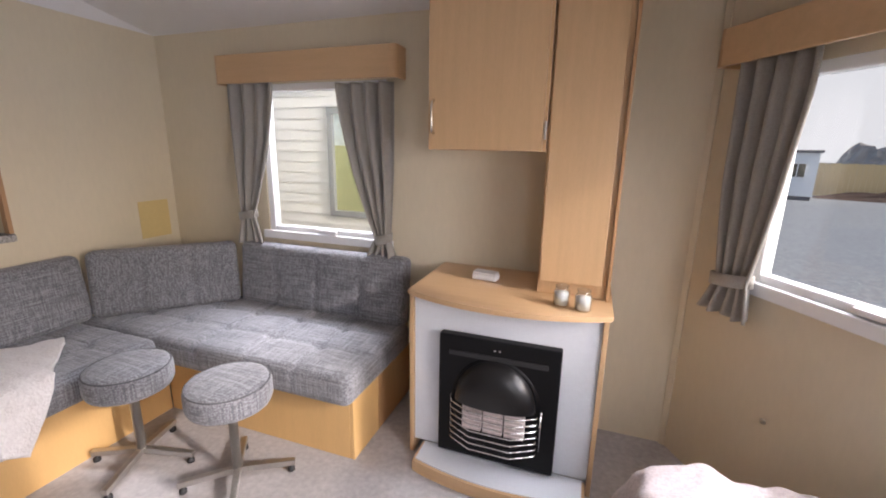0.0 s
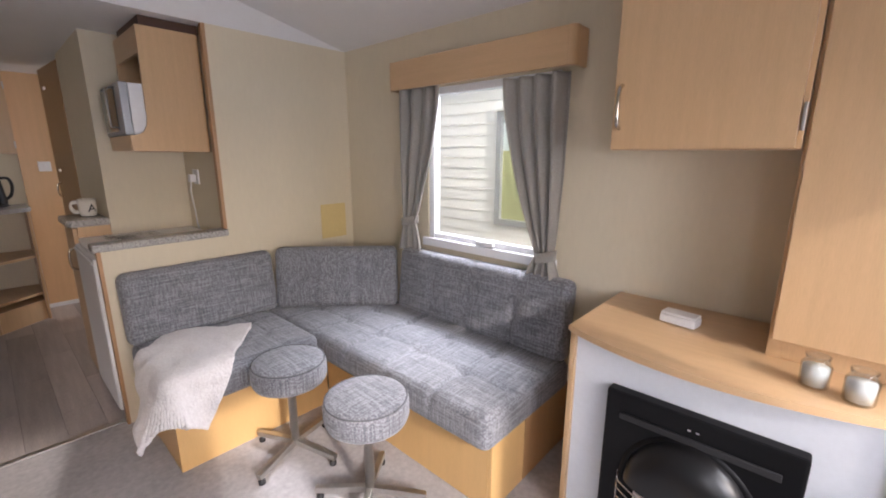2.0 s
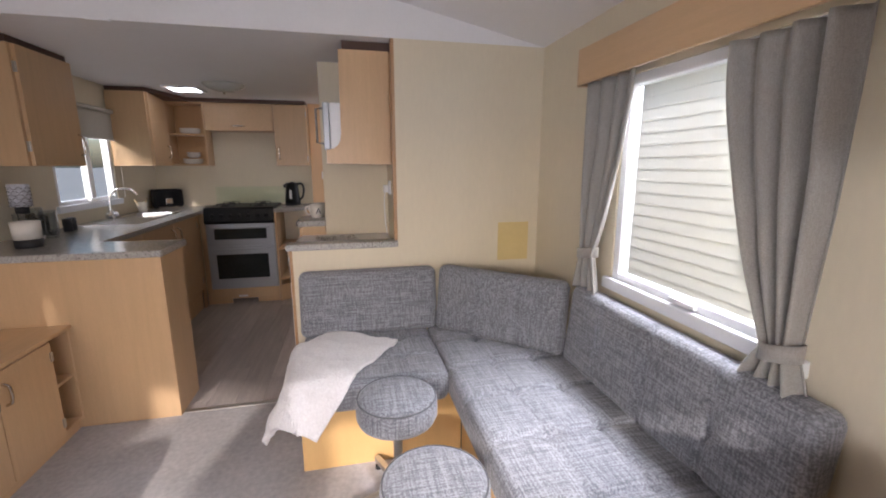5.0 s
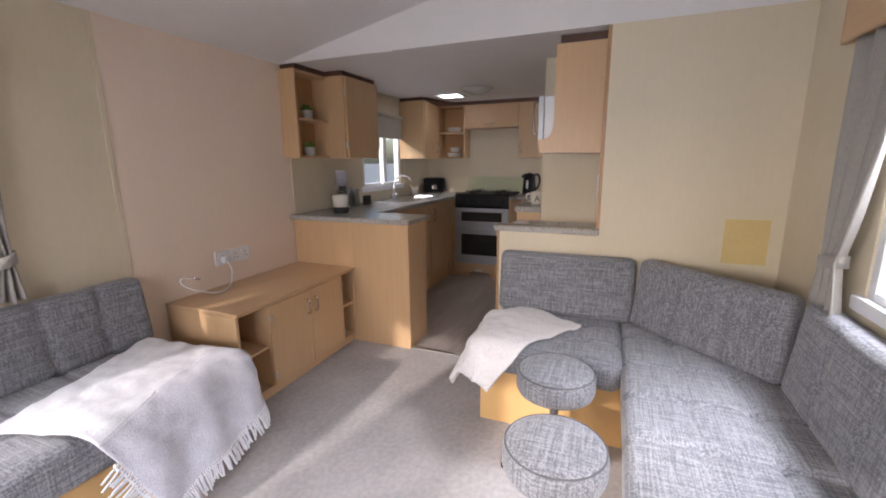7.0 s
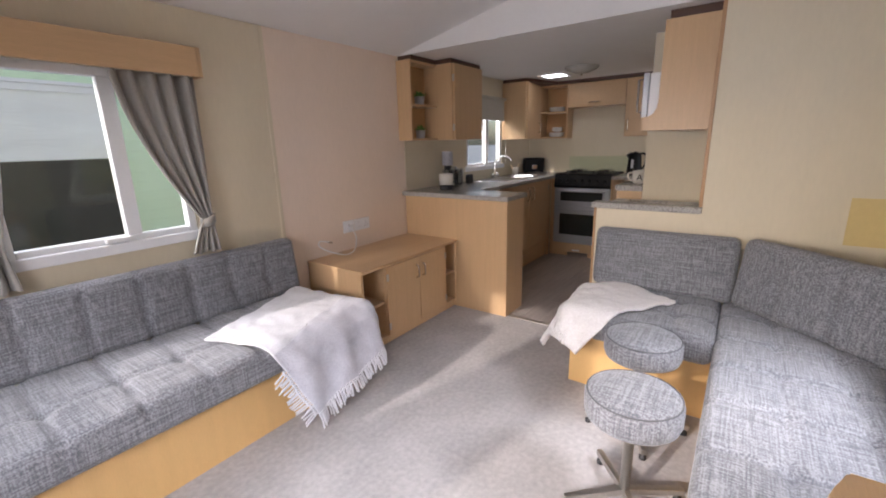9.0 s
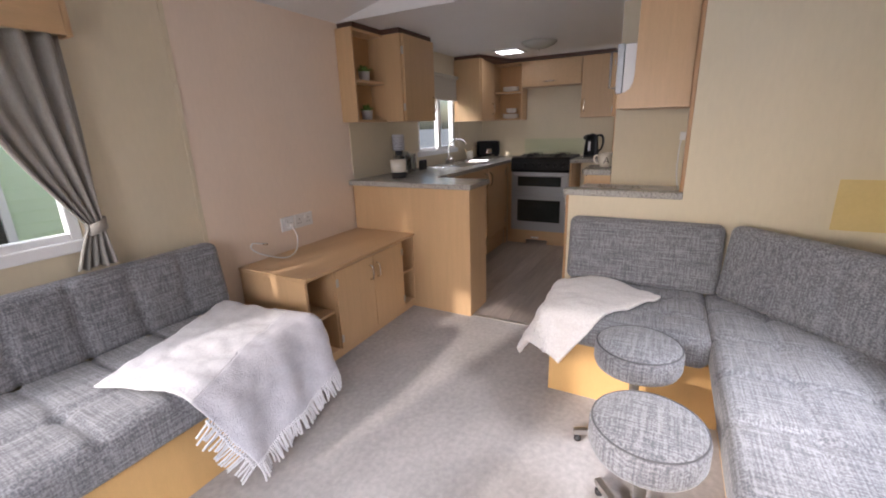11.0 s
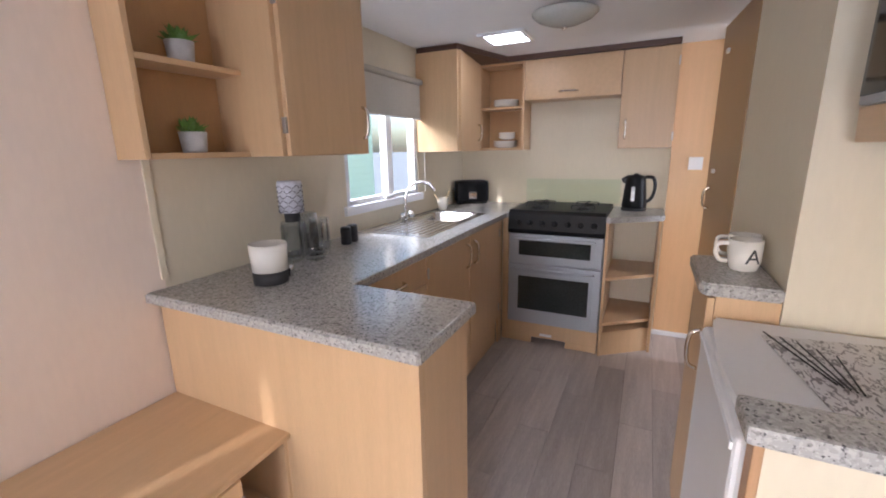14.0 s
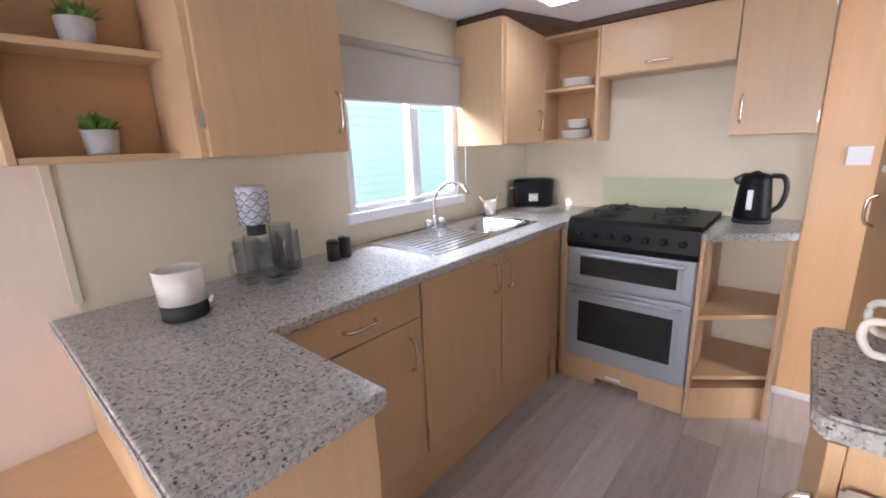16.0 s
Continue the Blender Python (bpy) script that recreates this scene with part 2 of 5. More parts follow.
# Pale blue-grey pane colour for the white caravan's windows.
PALEGLASS = material("pale_window", (0.60, 0.69, 0.70), 0.15, vary=0.2, scale=2)
# Streaky white that paints the bright reflection in a neighbour's upper pane.
PANEGLARE = material("painted_pane_glare", (0.86, 0.88, 0.88), 0.4, vary=0.10, scale=1.5, stretch=(0.4, 1, 4))
GREENCURT = material("drawn_green_blind", (0.38, 0.40, 0.22), 0.6, vary=0.08)
FROST = material("frosted_glass_shade", (0.50, 0.50, 0.47), 0.25, vary=0.08, scale=10)
RADIANT = material("clay_radiant", (0.66, 0.58, 0.56), 0.8, vary=0.25, scale=40)
CANISTER = material("patterned_canister", (0.62, 0.62, 0.68), 0.35, vary=0.3, scale=40)
TERRAZZO = blotched("marked_mat", (0.72, 0.71, 0.70), (0.26, 0.25, 0.25))
INK = material("black_ink", (0.015, 0.015, 0.015), 0.4)
ORANGE = material("orange_plastic", (0.55, 0.14, 0.07), 0.5)
GLASS = clear_glass("clear_glass")
TUMBLER = clear_glass("drinking_glass", (0.91, 0.93, 0.945), 1.3)
HOB = material("black_hob", (0.006, 0.006, 0.007), 0.42, vary=0.1)
HOB.node_tree.nodes["Principled BSDF"].inputs["Specular IOR Level"].default_value = 0.18
HAZE = bpy.data.materials.new("white_cloud")
HAZE.use_nodes = True
_h = HAZE.node_tree.nodes["Principled BSDF"]
_h.inputs["Base Color"].default_value = (0, 0, 0, 1)
_h.inputs["Roughness"].default_value = 1.0
_h.inputs["Emission Color"].default_value, _h.inputs["Emission Strength"].default_value = (0.93, 0.92, 0.95, 1), 0.75
GLASSGREEN = clear_glass("splashback_glass", (0.95, 0.99, 0.96))
SKYLIGHT = bpy.data.materials.new("skylight_glow")
SKYLIGHT.use_nodes = True
_b = SKYLIGHT.node_tree.nodes["Principled BSDF"]
_b.inputs["Base Color"].default_value = (0.8, 0.8, 0.8, 1)
_b.inputs["Emission Color"].default_value, _b.inputs["Emission Strength"].default_value = (0.95, 0.97, 1, 1), 6.0


# ---- mesh helpers ----
ORIGIN = {}


def thing(name, label, category, base=(0, 0, 0), group="", kind=""):
    ob = new(name)
    ob.location = base
    ob.empty_display_size = 0.05
    ORIGIN[ob] = Vector(base)
    return tagged(ob, label, category, group, kind)


def part(name, bm, mat, parent=None, label="", smooth=False):
    """One bmesh in world places, as one mesh object under its thing or part."""
    me = bpy.data.meshes.new(name)
    base = ORIGIN.get(parent, Vector())
    if base.length:
        bmesh.ops.translate(bm, verts=bm.verts, vec=-base)
    bmesh.ops.recalc_face_normals(bm, faces=bm.faces)
    if smooth:
        for f in bm.faces:
            f.smooth = True
    bm.to_mesh(me)
    bm.free()
    me.materials.append(mat)
    ob = new(name, me)
    if parent is not None:
        ob.parent = parent
        ORIGIN[ob] = base
    if label:
        tagged(ob, label)
    return ob


def box(x0, x1, y0, y1, z0, z1, bevel=0.0, bm=None, seg=2):
    out = bm or bmesh.new()
    res = bmesh.ops.create_cube(out, size=1.0)
    m = Matrix.LocRotScale(((x0 + x1) / 2, (y0 + y1) / 2, (z0 + z1) / 2), None, (abs(x1 - x0), abs(y1 - y0), abs(z1 - z0)))
    bmesh.ops.transform(out, matrix=m, verts=res["verts"])
    if bevel:
        edges = list({e for v in res["verts"] for e in v.link_edges})
        bmesh.ops.bevel(out, geom=edges, offset=bevel, segments=seg, affect="EDGES", profile=0.6)
    return out


def prism(outline, z0, z1, bevel=0.0, bm=None):
    """An upright prism on a plan outline."""
    out = bm or bmesh.new()
    lo = [out.verts.new((x, y, z0)) for x, y in outline]
    hi = [out.verts.new((x, y, z1)) for x, y in outline]
    n = len(outline)
    faces = [out.faces.new(lo[::-1]), out.faces.new(hi)]
    for i in range(n):
        faces.append(out.faces.new((lo[i], lo[(i + 1) % n], hi[(i + 1) % n], hi[i])))
    if bevel:
        bmesh.ops.bevel(out, geom=list({e for f in faces for e in f.edges}), offset=bevel, segments=2, affect="EDGES")
    return out


def turned(profile, x=0, y=0, z=0, n=32, bm=None):
    """A turned body from (radius, height) steps."""
    out = bm or bmesh.new()
    rings = []
    for r, h in profile:
        rings.append([out.verts.new((x + r * math.cos(2 * math.pi * i / n), y + r * math.sin(2 * math.pi * i / n), z + h)) for i in range(n)])
    for a, b in zip(rings, rings[1:]):
        for i in range(n):
            out.faces.new((a[i], a[(i + 1) % n], b[(i + 1) % n], b[i]))
    out.faces.new(rings[0][::-1])
    out.faces.new(rings[-1])
    return out


def tube(points, r, n=10, bm=None):
    """A round bar along points."""
    out = bm or bmesh.new()
    pts = [Vector(p) for p in points]
    rings = []
    up = Vector((0.13, 0.21, 0.97)).normalized()
    for i, p in enumerate(pts):
        d = (pts[min(i + 1, len(pts) - 1)] - pts[max(i - 1, 0)]).normalized()
        a = d.cross(up)
        if a.length < 0.05:
            a = d.cross(Vector((1, 0.1, 0)))
        a.normalize()
        b = d.cross(a)
        rings.append([out.verts.new(p + r * (math.cos(2 * math.pi * k / n) * a + math.sin(2 * math.pi * k / n) * b)) for k in range(n)])
    for a, b in zip(rings, rings[1:]):
        for k in range(n):
            out.faces.new((a[k], a[(k + 1) % n], b[(k + 1) % n], b[k]))
    out.faces.new(rings[0][::-1])
    out.faces.new(rings[-1])
    return out


def arc(points, steps=6):
    """A smooth line through points."""
    p = [Vector(q) for q in points]
    p = [2 * p[0] - p[1], *p, 2 * p[-1] - p[-2]]
    out = []
    for i in range(1, len(p) - 2):
        for k in range(steps):
            t = k / steps
            out.append(0.5 * (2 * p[i] + (p[i + 1] - p[i - 1]) * t + (2 * p[i - 1] - 5 * p[i] + 4 * p[i + 1] - p[i + 2]) * t * t + (3 * p[i] - p[i - 1] - 3 * p[i + 1] + p[i + 2]) * t ** 3))
    out.append(p[-2])
    return out


def cushion(lx, ly, lz, r, seams_x=(), seams_y=(), buttons=(), step=0.016, sag=0.006, seam=0.015):
    """A padded cushion about the origin, its base at z 0, with stitched seams and tufts in its upper face."""
    out = bmesh.new()
    h = Vector((lx / 2, ly / 2, lz / 2))

    def grid(axis, sign):
        a, b = [(1, 2), (2, 0), (0, 1)][axis]
        na, nb = max(4, int(2 * h[a] / step)), max(4, int(2 * h[b] / step))
        rows = []
        for i in range(na + 1):
            row = []
            for j in range(nb + 1):
                v = Vector()
                v[axis], v[a], v[b] = sign * h[axis], h[a] * (2 * i / na - 1), h[b] * (2 * j / nb - 1)
                row.append(out.verts.new(v))
            rows.append(row)
        for i in range(na):
            for j in range(nb):
                q = (rows[i][j], rows[i + 1][j], rows[i + 1][j + 1], rows[i][j + 1])
                out.faces.new(q if sign > 0 else q[::-1])

    for axis in range(3):
        for sign in (-1, 1):
            grid(axis, sign)
    bmesh.ops.remove_doubles(out, verts=out.verts, dist=0.0004)
    for v in out.verts:
        c = v.co.copy()
        core = Vector([max(-(h[i] - r), min(h[i] - r, c[i])) for i in range(3)])
        d = c - core
        if d.length > 1e-6:
            c = core + d.normalized() * r
        up = max(0.0, c.z / h.z)
        drop = 0.0
        for s in seams_x:
            drop += seam * math.exp(-((c.x - s - 0.004 * math.sin(c.y * 23 + s * 9)) / 0.011) ** 2)
        for s in seams_y:
            drop += 0.7 * seam * math.exp(-((c.y - s) / 0.011) ** 2)
        for bx, by in buttons:
            d2 = (c.x - bx) ** 2 + (c.y - by) ** 2
            drop += 0.012 * math.exp(-d2 / 0.034 ** 2) + 0.006 * math.exp(-d2 / 0.010 ** 2)
        crown = sag * noise.noise((c.x * 5, c.y * 5, lx)) + 0.4 * sag * noise.noise((c.x * 16, c.y * 16, lx + 3)) + 0.008 * (1 - (c.x / h.x) ** 2) * (1 - (c.y / h.y) ** 2)
        if up > 0.2:
            c.z += (crown - drop) * min(1, up)
            fy = abs(c.y) / h.y
            if fy > 0.8:
                for s in seams_x:
                    c.y -= math.copysign(0.011 * math.exp(-((c.x - s) / 0.012) ** 2), c.y)
        c.z += h.z
        v.co = c
    return out


def place(bm, m):
    bmesh.ops.transform(bm, matrix=m, verts=bm.verts)
    return bm


def handle(parent, p, q, out, r=0.0058, mat=None):
    """A bowed bar handle from p to q that stands out by out."""
    p, q, o = Vector(p), Vector(q), Vector(out)
    return part("handle", tube(arc([p, p + 0.8 * o + (q - p) * 0.12, p + o + (q - p) * 0.5, p + 0.8 * o + (q - p) * 0.88, q]), r, 8), mat or PULL, parent, "bowed metal handle", True)


def hinge(parent, x0, x1, y0, y1, z0, z1):
    return part("hinge", box(x0, x1, y0, y1, z0, z1, 0.002), BRONZE, parent, "metal hinge")


# ---- shell ----
W, E_, S, N = -4.95, 0.42, -0.98, 1.94
TOP, RIDGE = 1.925, 2.24
BAY = [(0.42, 1.94), (0.97, 0.99), (0.97, -0.03), (0.42, -0.98)]
T = 0.06
floor = tagged(part("floor", box(-2.53, 1.2, S - T, N + T, -0.08, 0.0), CARPET), "grey cut-pile lounge carpet, trodden and mottled", "carpet", kind="structure")
subfloor = tagged(part("floor_kitchen", box(W - T, -2.53, S - T, N + T, -0.08, -0.006), MATTEBLACK), "grey oak-look vinyl plank kitchen floor", "floor", kind="structure")


def wall(name, label, frame_of, length, height, holes, mat, thick=T, splits=()):
    """An upright wall on its own x axis, with rectangular openings (x0, x1, z0, z1) right through it."""
    xs = sorted({0, length, *splits, *(v for h in holes for v in h[:2])})
    zs = sorted({0, height, *(v for h in holes for v in h[2:])})
    bm = bmesh.new()
    for x0, x1 in zip(xs, xs[1:]):
        for z0, z1 in zip(zs, zs[1:]):
            cx, cz = (x0 + x1) / 2, (z0 + z1) / 2
            if not any(h[0] < cx < h[1] and h[2] < cz < h[3] for h in holes):
                box(x0, x1, 0, thick, z0, z1, bm=bm)
    bmesh.ops.remove_doubles(bm, verts=bm.verts, dist=0.0005)
    seen = {}
    for f in bm.faces:
        seen.setdefault(tuple(round(c, 4) for c in f.calc_center_median()), []).append(f)
    bmesh.ops.delete(bm, geom=[f for fs in seen.values() if len(fs) > 1 for f in fs], context="FACES")
    return tagged(part(name, place(bm, frame_of), mat), label, "wall", kind="structure")


NW = (-1.75, -0.98, 0.83, 1.64)     # lounge side window in the north wall
SWX = (-0.86, -0.14, 0.86, 1.62)     # lounge window in the south wall
KW = (-4.205, -3.46, 1.03, 1.70)     # kitchen window in the south wall
wall("wall_north", "cream patterned wallboard wall", pose(W, N, 0), E_ - W, TOP, [(NW[0] - W, NW[1] - W, NW[2], NW[3]), (0.12, 0.70, 0.25, 1.85)], CREAM)
wall("wall_south_lounge", "cream wallboard wall with a window", pose(-1.345, S - T, 0), E_ + 1.345, TOP, [(SWX[0] + 1.345, SWX[1] + 1.345, SWX[2], SWX[3])], CREAM)
wall("wall_south_middle", "pinkish beige wallboard behind the low cabinet", pose(-2.53, S - T, 0), 2.53 - 1.345, TOP, [], PINK)
wall("wall_south_kitchen", "cream wallboard kitchen wall with a window", pose(W, S - T, 0), W * -1 - 2.53, TOP, [(KW[0] - W, KW[1] - W, KW[2], KW[3])], CREAM)
wall("wall_west", "cream kitchen end wall", pose(W, S, 0, 0, 0, 90), N - S, TOP, [], CREAM)
bay_len = math.hypot(0.55, 0.95)
bay_a = pose(0.42, 1.94, 0, 0, 0, math.degrees(math.atan2(-0.95, 0.55)))
bay_wall = wall("wall_bay_north", "cream angled bay wall with a window", bay_a, bay_len, 2.3, [(0.27, 1.02, 0.875, 1.59)], CREAM)
wall("wall_bay_front", "cream front wall with a wide window", pose(0.97, 0.99, 0, 0, 0, -90), 1.02, 2.3, [(0.07, 1.0, 0.87, 1.62)], CREAM)
bay_b = pose(0.97, -0.03, 0, 0, 0, math.degrees(math.atan2(-0.95, -0.55)))
wall("wall_bay_south", "cream angled bay wall with a window", bay_b, bay_len, 2.3, [(0.52, 1.04, 0.84, 1.62)], CREAM)
for bx in (-1.345, -2.53):
    tagged(part("trim", box(bx - 0.011, bx + 0.011, S, S + 0.006, 0 if bx > -2 else 0.93, TOP if bx > -2 else 1.30, 0.002), CREAM), "cream cover strip over a wallboard joint", "trim", kind="structure")
tagged(part("trim", place(box(-0.012, 0.012, -0.012, 0.004, 0, 1.93, 0.003), pose(0.42, 1.935, 0, 0, 0, -30)), CREAM), "cream cover strip in a corner", "trim", kind="structure")

# partition between lounge and kitchen
wall("wall_partition_low", "low cream half-height partition wall", pose(-2.48, 0.575, 0, 0, 0, 90), 1.126 - 0.575, 0.868, [], CREAM, 0.035)
wall("wall_partition", "cream full-height partition wall", pose(-2.48, 1.126, 0, 0, 0, 90), N - 1.126, TOP, [], CREAM, 0.035)
tagged(part("trim", box(-2.517, -2.477, 1.108, 1.126, 0.905, TOP, 0.004), LIP), "brown wood lipping on the partition's edge", "trim", kind="structure")
tagged(part("trim", box(-2.517, -2.477, 0.560, 0.575, 0, 0.868, 0.003), LIP), "brown wood lipping on the low partition's edge", "trim", kind="structure")
tagged(part("ledge", box(-2.56, -2.462, 0.545, 1.126, 0.869, 0.903, 0.008), WORKTOP), "grey granite-look laminate ledge on the partition", "ledge", kind="structure")
wall("wall_alcove_back", "cream wall at the back of the fridge alcove", pose(-3.06, 1.13, 0), 0.545, TOP, [], CREAM, 0.03)
wall("wall_alcove_side", "cream wall beside the fridge alcove", pose(-3.06, 0.72, 0, 0, 0, 90), 0.41, TOP, [], CREAM, 0.03)
wall("wall_corridor", "cream kitchen wall", pose(-3.92, 0.72, 0), 0.83, TOP, [], CREAM, 0.03)
door_1 = tagged(part("door_1", place(box(-0.60, 0.0, -0.028, 0.0, 0.008, 1.90, 0.004), pose(-3.93, 0.745, 0, 0, 0, 4)), DOORWOOD), "plain tan wooden door, standing open", "door", kind="structure")
wall("wall_lobby", "cream lobby wall beyond the kitchen door", pose(-3.89, 0.75, 0, 0, 0, 90), 1.19, TOP, [], CREAM, 0.03)
tagged(part("door_head", box(-4.945, -3.925, 0.737, 0.765, 1.905, TOP), CREAM), "cream head above the door opening", "trim", kind="structure")
tagged(part("baseboard", box(W + 0.0185, W + 0.028, 0.485, 0.735, 0.0, 0.035, 0.003), UPVC), "thin white skirting", "baseboard", kind="structure")
tagged(part("door_panel", box(W, W + 0.018, 0.50, 0.735, 0.02, TOP, 0.003), PEACH), "peach-toned wooden end panel", "panel", kind="structure")

# ceilings
tagged(part("ceiling_kitchen", box(W - T, -2.49, S - T, N + T, TOP, TOP + 0.05), CEIL), "flat white kitchen ceiling", "ceiling", kind="structure")
bm = bmesh.new()
MID = (S + N) / 2
prof = [(S - T, TOP - 0.012), (MID - 0.35, RIDGE - 0.012), (MID, RIDGE), (MID + 0.35, RIDGE - 0.012), (N + T, TOP - 0.012)]
prof = [(y, TOP + (RIDGE - TOP) * (1 - abs(y - MID) / (MID - S)) if i not in (2,) else RIDGE - 0.03) for i, (y, z) in enumerate(prof)]
lo = [bm.verts.new((-2.49, y, z)) for y, z in prof]
hi = [bm.verts.new((1.15, y, z)) for y, z in prof]
lo2 = [bm.verts.new((-2.49, y, z + 0.05)) for y, z in prof]
hi2 = [bm.verts.new((1.15, y, z + 0.05)) for y, z in prof]
for i in range(len(prof) - 1):
    bm.faces.new((lo[i], lo[i + 1], hi[i + 1], hi[i]))
    bm.faces.new((lo2[i], lo2[i + 1], hi2[i + 1], hi2[i]))
tagged(part("ceiling_lounge", bm, CEIL), "white shallow vaulted lounge ceiling", "ceiling", kind="structure")
bm = bmesh.new()
gable = [(S, TOP), (N, TOP), *[(y, z + 0.04) for y, z in prof[::-1]]]
fr = [bm.verts.new((-2.478, y, z)) for y, z in gable]
bk = [bm.verts.new((-2.50, y, z)) for y, z in gable]
bm.faces.new(fr)
bm.faces.new(bk[::-1])
for i in range(len(gable)):
    bm.faces.new((fr[i], fr[(i + 1) % len(gable)], bk[(i + 1) % len(gable)], bk[i]))
tagged(part("gable", bm, CEIL), "white gable panel over the kitchen opening", "wall", kind="structure")
tagged(part("threshold", box(-2.545, -2.515, -0.04, 0.56, -0.002, 0.006, 0.002), BRONZE), "thin metal floor strip between carpet and vinyl", "threshold", kind="structure")


# ---- windows ----
def window(name, m, w, z0, z1, label, mullion=None):
    """A white framed window, on its wall's x axis, outer side at y 0.06."""
    ob = thing(name, label, "window", kind="structure")

    def bit(nm, b, mat=UPVC, parent=None):
        return part(nm, place(b, m), mat, parent or ob)
    f = 0.038
    fr = bmesh.new()
    for a in ((0, f, z0, z1), (w - f, w, z0, z1), (f, w - f, z0, z0 + f), (f, w - f, z1 - f, z1)):
        box(a[0], a[1], 0.006, 0.055, a[2], a[3], 0.006, fr)
    bit("window_frame", fr)
    bit("window_sill", box(-0.03, w + 0.03, -0.022, 0.005, z0 - 0.035, z0 + 0.012, 0.006))
    cuts = [f, *(mullion or ()), w - f]
    for i, (a, b) in enumerate(zip(cuts, cuts[1:])):
        if i:
            bit("mullion", box(a - 0.03, a + 0.03, 0.004, 0.05, z0 + f, z1 - f, 0.006))
        g = bit("pane", box(a - 0.002, b + 0.002, 0.028, 0.032, z0 + f - 0.002, z1 - f + 0.002), GLASS)
        g.visible_shadow = False
    bit("catch", box(w * 0.45, w * 0.45 + 0.11, -0.016, 0.006, z0 + 0.018, z0 + 0.036, 0.004), WHITE)
    return ob


window("window_1", pose(NW[0], N, 0), NW[1] - NW[0], NW[2], NW[3], "white framed caravan side window with a clear pane")
window("window_2", pose(SWX[1], S, 0, 0, 0, 180), SWX[1] - SWX[0], SWX[2], SWX[3], "white framed lounge window with an opening light", mullion=(0.445,))
window("window_3", pose(KW[1], S, 0, 0, 0, 180), KW[1] - KW[0], KW[2], KW[3], "white framed kitchen window above the sink", mullion=(0.42,))
window("window_4", bay_a @ pose(0.27, 0, 0), 0.75, 0.875, 1.59, "white framed bay window onto the gravel yard")


# ---- pelmets and curtains ----
def pelmet(m, w, z0, z1, label):
    ob = thing("pelmet", label, "pelmet")
    d = 0.11
    part("front_board", place(box(0.030, w - 0.030, -d, -d + 0.016, z0, z1, 0.004), m), BEECH_H, ob)
    for a, way in ((0, 1), (w, -1)):
        part("end_board", place(box(a, a + way * 0.016, -d + 0.031, -0.002, z0, z1, 0.004), m), BEECH, ob)
        out = [(a + way * (0.030 - r * math.sin(radians(k * 15))), -d + 0.030 - r * math.cos(radians(k * 15))) for r, ks in ((0.030, range(7)), (0.014, range(6, -1, -1))) for k in ks]
        part("corner_moulding", place(prism(out if way < 0 else out[::-1], z0, z1), m), BEECH, ob, "rounded beech corner")
    part("top_board", place(box(0.017, w - 0.017, -d + 0.017, -0.002, z1 - 0.016, z1 - 0.002), m), BEECH_H, ob)
    return ob


def curtain(m, x_out, x_top, x_tie, ztop, ztie, zend, label, folds=5):
    """A lined curtain, gathered by a tieback at its outer side. x_out: outer edge; x_top: inner edge at the top; x_tie: inner edge at the tie."""
    ob = thing("curtain", label, "curtain")
    bm = bmesh.new()
    nu, nv = 60, 46
    rows = []
    for j in range(nv + 1):
        v = j / nv
        z = ztop + (zend - ztop) * v
        s = (ztop - z) / (ztop - ztie)
        if s <= 1:
            k = s ** 1.6
            inner = x_top + (x_tie - x_top) * k
            outer = x_out + (x_tie - x_out) * 0.28 * s ** 3
            depth = 0.030 - 0.008 * s
        else:
            k = min(1, (z - ztie) / (zend - ztie))
            inner = x_tie + (x_top - x_tie) * 0.26 * k ** 0.8
            outer = x_out + (x_tie - x_out) * (0.28 - 0.35 * k)
            depth = 0.022 + 0.006 * k
        row = []
        for i in range(nu + 1):
            u = i / nu
            x = outer + (inner - outer) * u
            ph = 2 * math.pi * folds * u + 0.7 * math.sin(3.1 * u + 1.7)
            y = -0.055 + depth * math.sin(ph) * (0.75 + 0.25 * math.sin(7 * u)) + 0.006 * noise.noise((u * 6, v * 4, x_out))
            row.append(bm.verts.new((x, y, z + (0.006 * math.sin(ph * 0.5) if j == nv else 0))))
        rows.append(row)
    for a, b in zip(rows, rows[1:]):
        for i in range(nu):
            bm.faces.new((a[i], a[i + 1], b[i + 1], b[i]))
    c = part("cloth", place(bm, m), CURTAIN, ob, smooth=True)
    sol = c.modifiers.new("thickness", "SOLIDIFY")
    sol.thickness = 0.003
    a, b = sorted((x_out + (x_tie - x_out) * 0.2, x_tie))
    bm = bmesh.new()
    n = 28
    ring = []
    for zz in (-0.022, 0.022):
        ring.append([bm.verts.new(((a + b) / 2 + ((b - a) / 2 + 0.008) * math.cos(t), -0.055 + 0.036 * math.sin(t), ztie + zz + 0.012 * math.cos(t))) for t in [2 * math.pi * i / n for i in range(n)]])
    for i in range(n):
        bm.faces.new((ring[0][i], ring[0][(i + 1) % n], ring[1][(i + 1) % n], ring[1][i]))
    tb = part("tieback", place(bm, m), CURTAIN, ob, "narrow grey cloth tieback", True)
    s2 = tb.modifiers.new("thickness", "SOLIDIFY")
    s2.thickness = 0.005
    return ob


